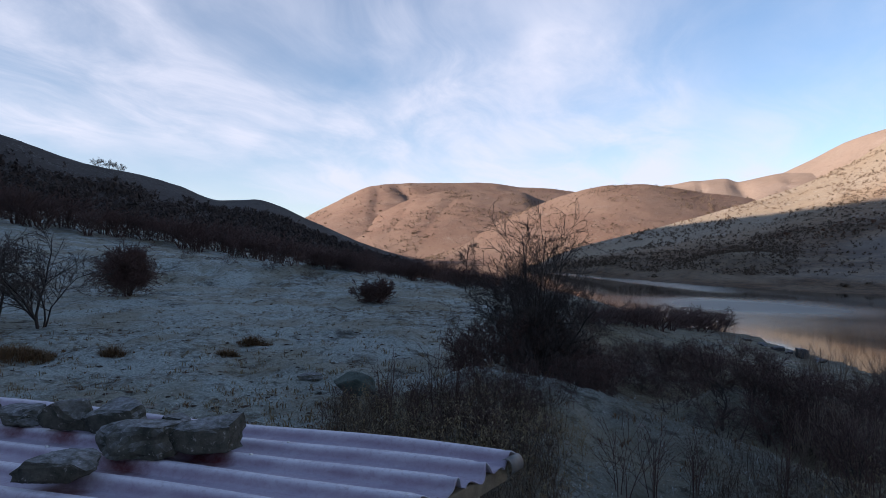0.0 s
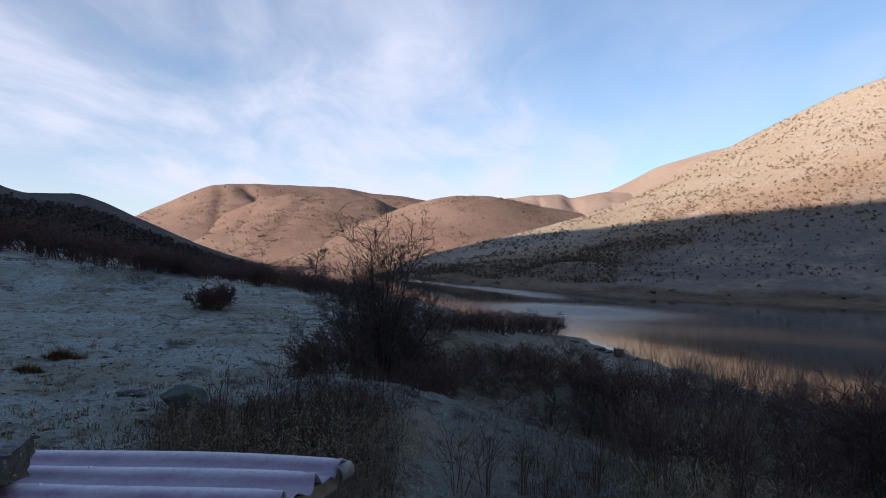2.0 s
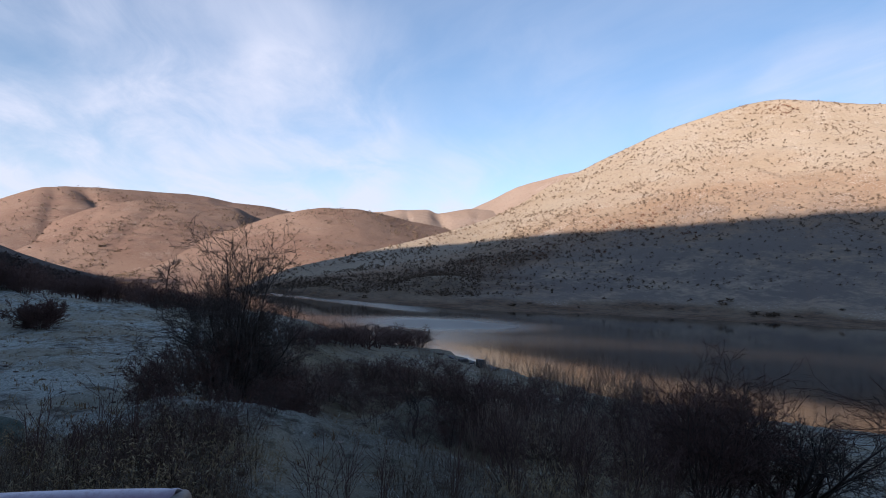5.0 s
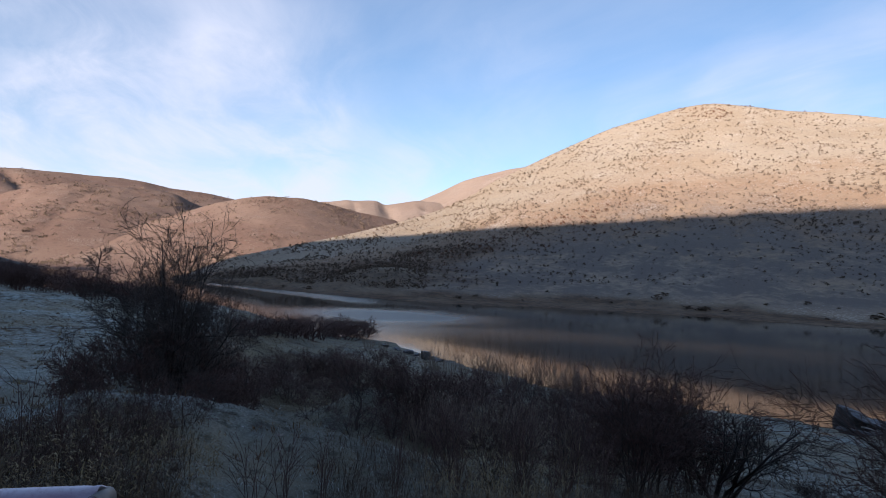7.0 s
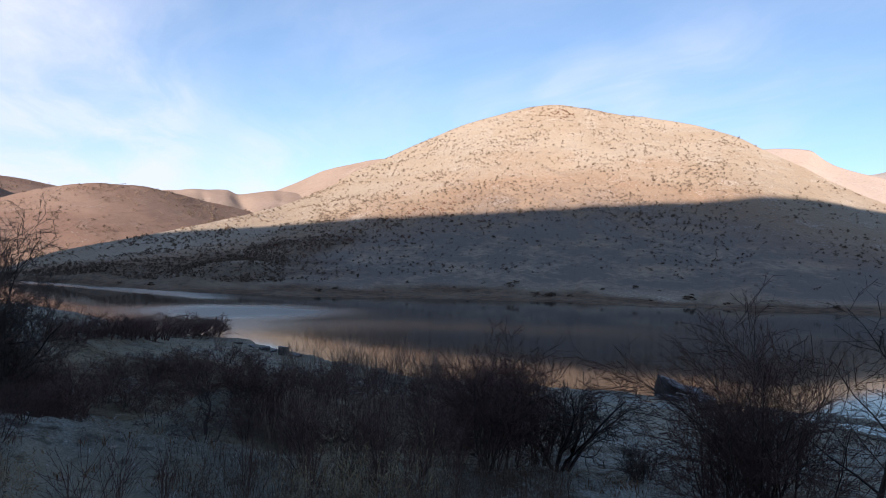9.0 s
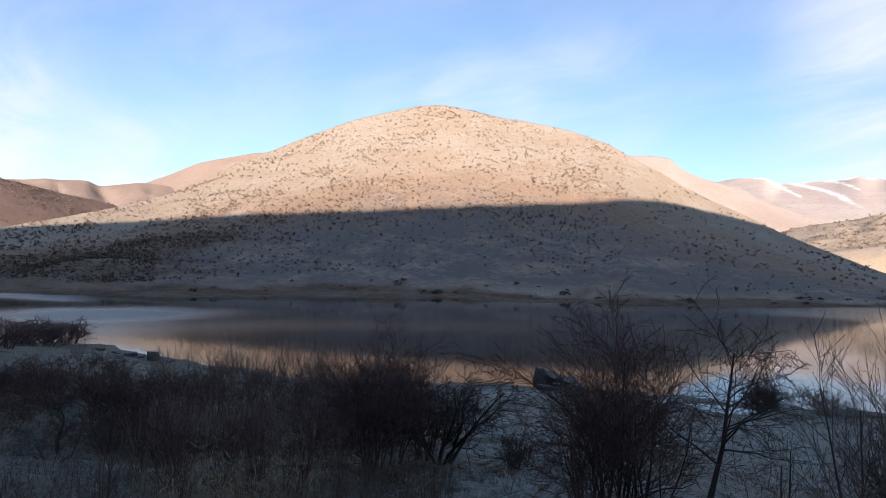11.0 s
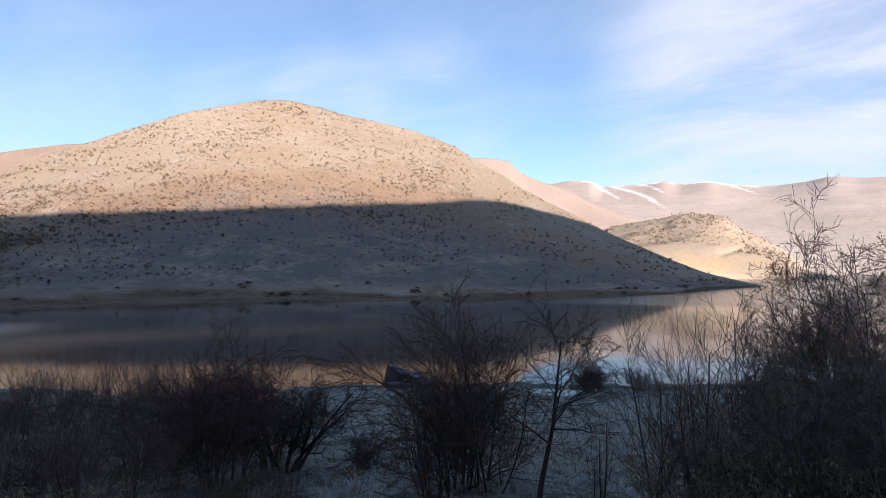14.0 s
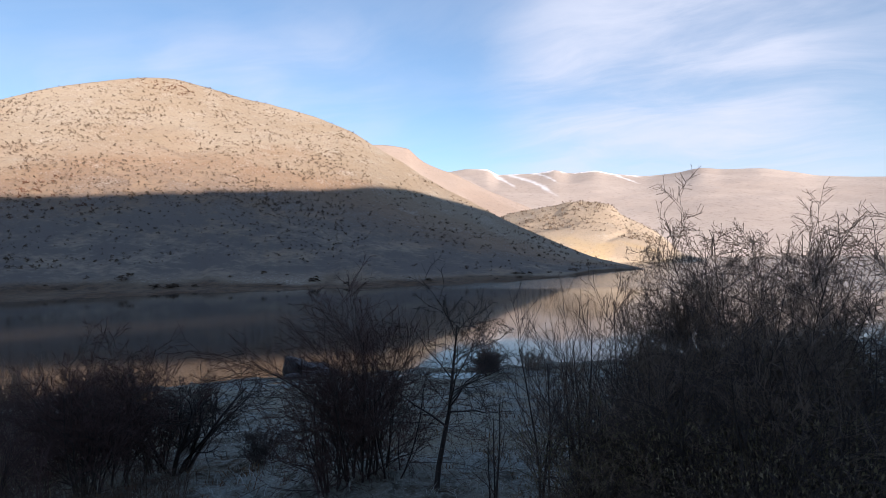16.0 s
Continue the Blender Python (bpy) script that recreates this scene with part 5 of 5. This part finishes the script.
def stone_mesh(name, seed, size, mat, flat=0.5, detail=3, parent=None, cuts=15):
    """A broken block: a rounded box cut by random planes, with layered, chipped faces."""
    r = np.random.RandomState(seed)
    bm = bmesh.new()
    bmesh.ops.create_icosphere(bm, subdivisions=detail, radius=1.0)
    planes = [(Vector(r.normal(0, 1, 3) * np.array([1, 1, 0.7])).normalized(), r.uniform(0.5, 0.85)) for i in range(cuts)]
    planes += [(Vector((r.normal(0, 0.12), r.normal(0, 0.12), 1)).normalized(), r.uniform(0.5, 0.62)), (Vector((0.1, r.normal(0, 0.1), -1)).normalized(), 0.5)]
    planes += [(Vector((sx, r.normal(0, 0.3), r.normal(0, 0.25))).normalized(), r.uniform(0.8, 1.0)) for sx in (-1, 1)]
    planes += [(Vector((r.normal(0, 0.3), sy, r.normal(0, 0.25))).normalized(), r.uniform(0.75, 0.95)) for sy in (-1, 1)]
    off = Vector(r.uniform(-50, 50, 3))
    tilt = Vector((r.normal(0, 0.25), r.normal(0, 0.25), 1)).normalized()
    for v in bm.verts:
        co = v.co * 1.35
        for n, d in planes:
            k = co.dot(n)
            if k > d:
                co -= n * (k - d) * 0.86
        layer = noise.noise(Vector((0.3, 0.7, co.dot(tilt) * 7.5)) + off)
        co *= 1 + 0.11 * noise.fractal(co * 1.7 + off, 1.0, 2.0, 4) + 0.05 * noise.fractal(co * 5 + off, 0.8, 2.0, 4) + 0.05 * layer
        v.co = co
    low, high = [[f(v.co[i] for v in bm.verts) for i in range(3)] for f in (min, max)]
    for v in bm.verts:
        v.co = Vector([((v.co[i] - low[i]) / (high[i] - low[i]) - (0.5 if i < 2 else 0)) * size[i] for i in range(3)])
    me = bpy.data.meshes.new(name)
    bm.to_mesh(me)
    bm.free()
    for p in me.polygons:
        p.use_smooth = True
    me.set_sharp_from_angle(angle=radians(24))
    me.materials.append(mat)
    ob = new(name, me)
    if parent:
        ob.parent = parent
    return ob


# ---- shed roof with its stones ----
ROOF_Z = 7.965
RO, RU, RV = Vector((0.358, 2.806, ROOF_Z)), Vector((-0.960, 0.278, 0)), Vector((-0.278, -0.960, 0))
PITCH, DEEP, ROOF_V, ROOF_U = 0.205, 0.046, 1.53, 4.6
STONES = [  # along, across, turn, width, depth, height
    (3.04, 0.38, 10, 0.22, 0.18, 0.11), (2.73, 0.36, -8, 0.30, 0.20, 0.12), (2.40, 0.36, 14, 0.29, 0.22, 0.19), (2.10, 0.32, -6, 0.44, 0.22, 0.19),
    (1.76, 0.55, 4, 0.49, 0.27, 0.18), (1.80, 0.21, -18, 0.30, 0.13, 0.10), (1.45, 0.43, 8, 0.34, 0.23, 0.19), (1.82, 0.90, 14, 0.35, 0.20, 0.13)]


def roof_profile(v):
    """Trapezoid waves: crest at the edge, then every pitch."""
    t = (v / PITCH) % 1.0
    t = min(t, 1 - t)
    t = min(max((t - 0.06) / 0.15, 0), 1)
    return DEEP * (1 - t * t * (3 - 2 * t))


def build_shed():
    shed = new("shed")
    vs = []
    n = int(ROOF_V / PITCH)
    for i in range(n + 1):
        vs += [PITCH * (i + f) for f in (-0.36, -0.3, -0.25, -0.21, -0.17, -0.135, -0.1, -0.06, -0.03, 0.0, 0.03, 0.06, 0.1, 0.135, 0.17, 0.21, 0.25, 0.3, 0.36, 0.42, 0.48, 0.54, 0.59)]
    vs = [v for v in sorted(set(round(v, 4) for v in vs)) if -0.04 <= v <= ROOF_V]
    us = np.concatenate([[0, 0.012, 0.03], np.linspace(0.08, ROOF_U, 170)])
    for layer, (drop, name) in enumerate(((0.0, "roof_sheet"), )):
        verts, melt, crest = [], [], []
        for u in us:
            for v in vs:
                sheet = int((v + 0.04) / (PITCH * 2))
                start = 0.39 * v + 0.02 * (sheet % 2) + 0.012 * math.sin(v * 40)
                ragged = 0.014 * math.sin(v * 61) * (1 - min(u / 0.08, 1))
                z = roof_profile(v) * (1 + 0.15 * math.sin(u * 3 + v * 5)) + 0.006 * math.sin(u * 2.1 + v) + ragged
                uu = u + start * (1 - u / ROOF_U)
                p = RO + RU * uu + RV * v + Vector((0, 0, z))
                verts.append(p)
                m = 0
                for su, sv, turn, w, dd, h in STONES:
                    m = max(m, 1 - min(1, max(0, (math.hypot((uu - su + 0.02) / (w * 0.66), (v - sv - 0.03) / (dd * 0.72)) - 0.35) / 0.65)))
                if 1.9 < uu:
                    m = max(m, 0.62 * math.exp(-((v - 0.36) / 0.11) ** 2))
                melt.append(m * 0.5)
                crest.append(roof_profile(v) / DEEP)
        k = len(vs)
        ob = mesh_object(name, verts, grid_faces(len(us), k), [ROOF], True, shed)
        set_attr(ob, "melt", melt)
        set_attr(ob, "crest", crest)
        sol = ob.modifiers.new("thickness", "SOLIDIFY")
        sol.thickness, sol.offset = 0.004, -1
    # screws on the crests near the sheet's end
    for i in range(6):
        v = PITCH * i
        for u in (0.10, 1.05, 2.0, 2.95):
            p = RO + RU * (u + 0.39 * v) + RV * v + Vector((0, 0, DEEP))
            bm = bmesh.new()
            bmesh.ops.create_cone(bm, cap_ends=True, segments=8, radius1=0.011, radius2=0.008, depth=0.008, matrix=Matrix.Translation(p + Vector((0, 0, 0.003))))
            me = bpy.data.meshes.new("screw")
            bm.to_mesh(me); bm.free()
            me.materials.append(STEEL)
            new("screw", me).parent = shed
    # curled flashing at the corner
    fv = []
    for i in range(9):
        a = radians(-30 + 150 * i / 8)
        for j in range(3):
            q = RO + RU * (-0.012 + 0.030 * math.cos(a) * -1) + RV * (-0.02 + 0.05 * j) + RU * (0.0195 * j)
            fv.append((q.x, q.y, ROOF_Z - 0.008 + 0.046 * math.sin(a)))
    cap = mesh_object("flashing", fv, grid_faces(9, 3), [STEEL_DULL], True, shed)
    cap["label"] = "curled grey metal flashing"
    sol = cap.modifiers.new("thickness", "SOLIDIFY")
    sol.thickness = 0.003
    # purlins and walls under the sheets
    def box(name, u0, u1, v0, v1, z0, z1, mat, slant=0.39):
        vv = []
        for u, v in ((u0, v0), (u1, v0), (u1, v1), (u0, v1)):
            uu = u + slant * v * (1 - u / ROOF_U)
            q = RO + RU * uu + RV * v
            vv += [(q.x, q.y, z0), (q.x, q.y, z1)]
        ob = mesh_object(name, vv, [(0, 2, 3, 1), (2, 4, 5, 3), (4, 6, 7, 5), (6, 0, 1, 7), (1, 3, 5, 7), (0, 6, 4, 2)], [mat], False, shed)
        b = ob.modifiers.new("worn_edges", "BEVEL")
        b.width, b.segments = 0.006, 2
        return ob
    box("purlin", 0.02, 0.09, 0.02, ROOF_V - 0.02, ROOF_Z - 0.085, ROOF_Z - 0.008, WOOD)
    box("purlin", 1.6, 1.67, 0.02, ROOF_V - 0.02, ROOF_Z - 0.085, ROOF_Z - 0.008, WOOD)
    box("purlin", 3.2, 3.27, 0.02, ROOF_V - 0.02, ROOF_Z - 0.085, ROOF_Z - 0.008, WOOD)
    box("wall", 0.12, 0.32, 0.08, ROOF_V - 0.08, 5.9, ROOF_Z - 0.09, PLASTER)
    box("wall", 0.33, ROOF_U - 0.1, 0.08, 0.26, 5.9, ROOF_Z - 0.09, PLASTER)
    box("wall", 0.33, ROOF_U - 0.1, ROOF_V - 0.26, ROOF_V - 0.08, 5.9, ROOF_Z - 0.09, PLASTER)
    return tagged(shed, "low shed with frosted red corrugated metal roof", "shed")


build_shed()
for i, (u, v, turn, w, dd, h) in enumerate(STONES):
    ob = stone_mesh("roof_stone", 120 + i, (w * 0.95, dd, h * 0.9), ROCK, 0.28, 4, None, 12)
    p = RO + RU * u + RV * v
    base = math.degrees(math.atan2(RU.y, RU.x))
    ob.matrix_basis = pose(p.x, p.y, ROOF_Z + DEEP * 0.9, 3 * (i % 3 - 1), 2, base + turn)
    tagged(ob, "rough grey-green stone weighing down the metal roof", "stone", "roof stones")

# ---- rocks ----
def rock(az, el, size, mat, label, seed, turn=0, flat=0.5, tilt=0, sink=0.1, detail=3, cuts=15):
    p = stand(az, el)
    ob = stone_mesh("rock", seed, size, mat, flat, detail, None, cuts)
    ob.matrix_basis = pose(p.x, p.y, p.z - sink * size[2], 0, tilt, turn)
    return tagged(ob, label, "rock")


def boulder():
    """A split wedge of rock: a high block, a lower block leaning away from it and a slab across both."""
    base = stand(69.9, -11.15, sink=0.25)
    thing = new("boulder")
    side, away = at(69.9 + 90, 1), at(69.9, 1)
    for seed, u, w, z, size, tilt, turn in ((407, -0.45, 0.2, -0.15, (2.2, 1.8, 1.7), 12, 35), (402, 0.95, 0.2, -0.15, (2.3, 1.9, 1.15), 12, -6), (403, 0.5, -0.45, 0.75, (2.2, 1.2, 0.4), 22, 4), (404, 0.1, -1.0, -0.1, (2.8, 0.9, 0.6), 5, 12)):
        ob = stone_mesh("block", seed, size, ROCK_DARK, 0.3, 4, thing, 4)
        q = side * u + away * w
        ob.matrix_basis = pose(q.x, q.y, z, 0, tilt, -69.9 + turn)
    thing.matrix_basis = pose(*base)
    return tagged(thing, "dark split boulder with frost on its slabs by the lake", "boulder")


boulder()
rock(72.0, -11.3, (2.2, 1.2, 0.5), ROCK_DARK, "low dark rock beside the shore boulder", 202, -60)
rock(-8.6, -14.0, (0.66, 0.5, 0.34), ROCK_GREEN, "dark green mossy stone in dry weeds", 203, 20)
rock(-13.0, -12.5, (0.5, 0.3, 0.1), ROCK, "flat pale frosted stone on the pasture", 204, 0)
rock(32.3, -8.75, (1.25, 1.0, 0.95), ROCK_DARK, "dark block of rock at the water's edge", 205, 30)
for i, (az, el, s) in enumerate(((30.6, -8.3, 0.9), (31.4, -8.5, 0.6), (29.4, -8.0, 0.7), (33.6, -9.0, 0.7), (28.2, -7.7, 0.6))):
    rock(az, el, (s * 1.5, s, s * 0.5), ROCK_DARK, "low dark rock on the stony shore", 210 + i, i * 50)


def driftwood():
    a, b = stand(68.2, -11.2), stand(72.3, -11.5)
    segs = []
    r = np.random.RandomState(4)
    n = 12
    for i in range(n):
        p, q = a.lerp(b, i / n), a.lerp(b, (i + 1) / n)
        bow = lambda t: Vector((0, 0, 0.12 + 0.30 * math.sin(3.14 * t)))
        segs.append((*(p + bow(i / n)), *(q + bow((i + 1) / n)), 0.07 - 0.003 * i, 0.067 - 0.003 * i, 0))
    thing = new("driftwood")
    tube_mesh("log", segs, mat_plain("frosted_wood", (0.45, 0.45, 0.46), (0.6, 0.6, 0.62), 10), thing, 7)
    return tagged(thing, "pale frosted bowed log beside the boulder", "log")


driftwood()


def pebbles(name, label, mat, spots):
    r = np.random.RandomState(55)
    tri, ids = [], []
    phi = (1 + 5 ** 0.5) / 2
    base = np.array([(-1, phi, 0), (1, phi, 0), (-1, -phi, 0), (1, -phi, 0), (0, -1, phi), (0, 1, phi), (0, -1, -phi), (0, 1, -phi), (phi, 0, -1), (phi, 0, 1), (-phi, 0, -1), (-phi, 0, 1)]) / 1.9
    face = np.array([(0, 11, 5), (0, 5, 1), (0, 1, 7), (0, 7, 10), (0, 10, 11), (1, 5, 9), (5, 11, 4), (11, 10, 2), (10, 7, 6), (7, 1, 8), (3, 9, 4), (3, 4, 2), (3, 2, 6), (3, 6, 8), (3, 8, 9), (4, 9, 5), (2, 4, 11), (6, 2, 10), (8, 6, 7), (9, 8, 1)])
    for k, (p, s) in enumerate(spots):
        m = base * (1 + r.normal(0, 0.18, (12, 3))) * np.array([1.3, 1.0, 0.38]) * s
        tri.append(m + np.array(p))
        ids.append(face + 12 * k)
    ob = mesh_object(name, np.concatenate(tri), np.concatenate(ids), [mat], False)
    return tagged(ob, label, name, kind="stuff")


blades("dry_grass", "dark brown dead grass tufts on the frosted pasture", "grass", RUSSET, patch(700, (-42, 10), (7, 60), 75, (0.4, 1.1), 1.4), (8, 0.06, 0.18, 0.007, 1.0), None, 76)
pebbles("stones", "scattered small pale stones on the frosted ground", PALE, patch(420, (-42, 20), (6.5, 45), 56, (0.015, 0.06), 1.5) + patch(200, (26, 75), (38, 60), 57, (0.08, 0.3)))
pebbles("clods", "dark earth clods and dung on the frosted pasture", SOIL, patch(1300, (-42, 14), (6.5, 60), 58, (0.012, 0.06), 1.3) + patch(160, (60, 98), (14, 42), 59, (0.03, 0.1)))
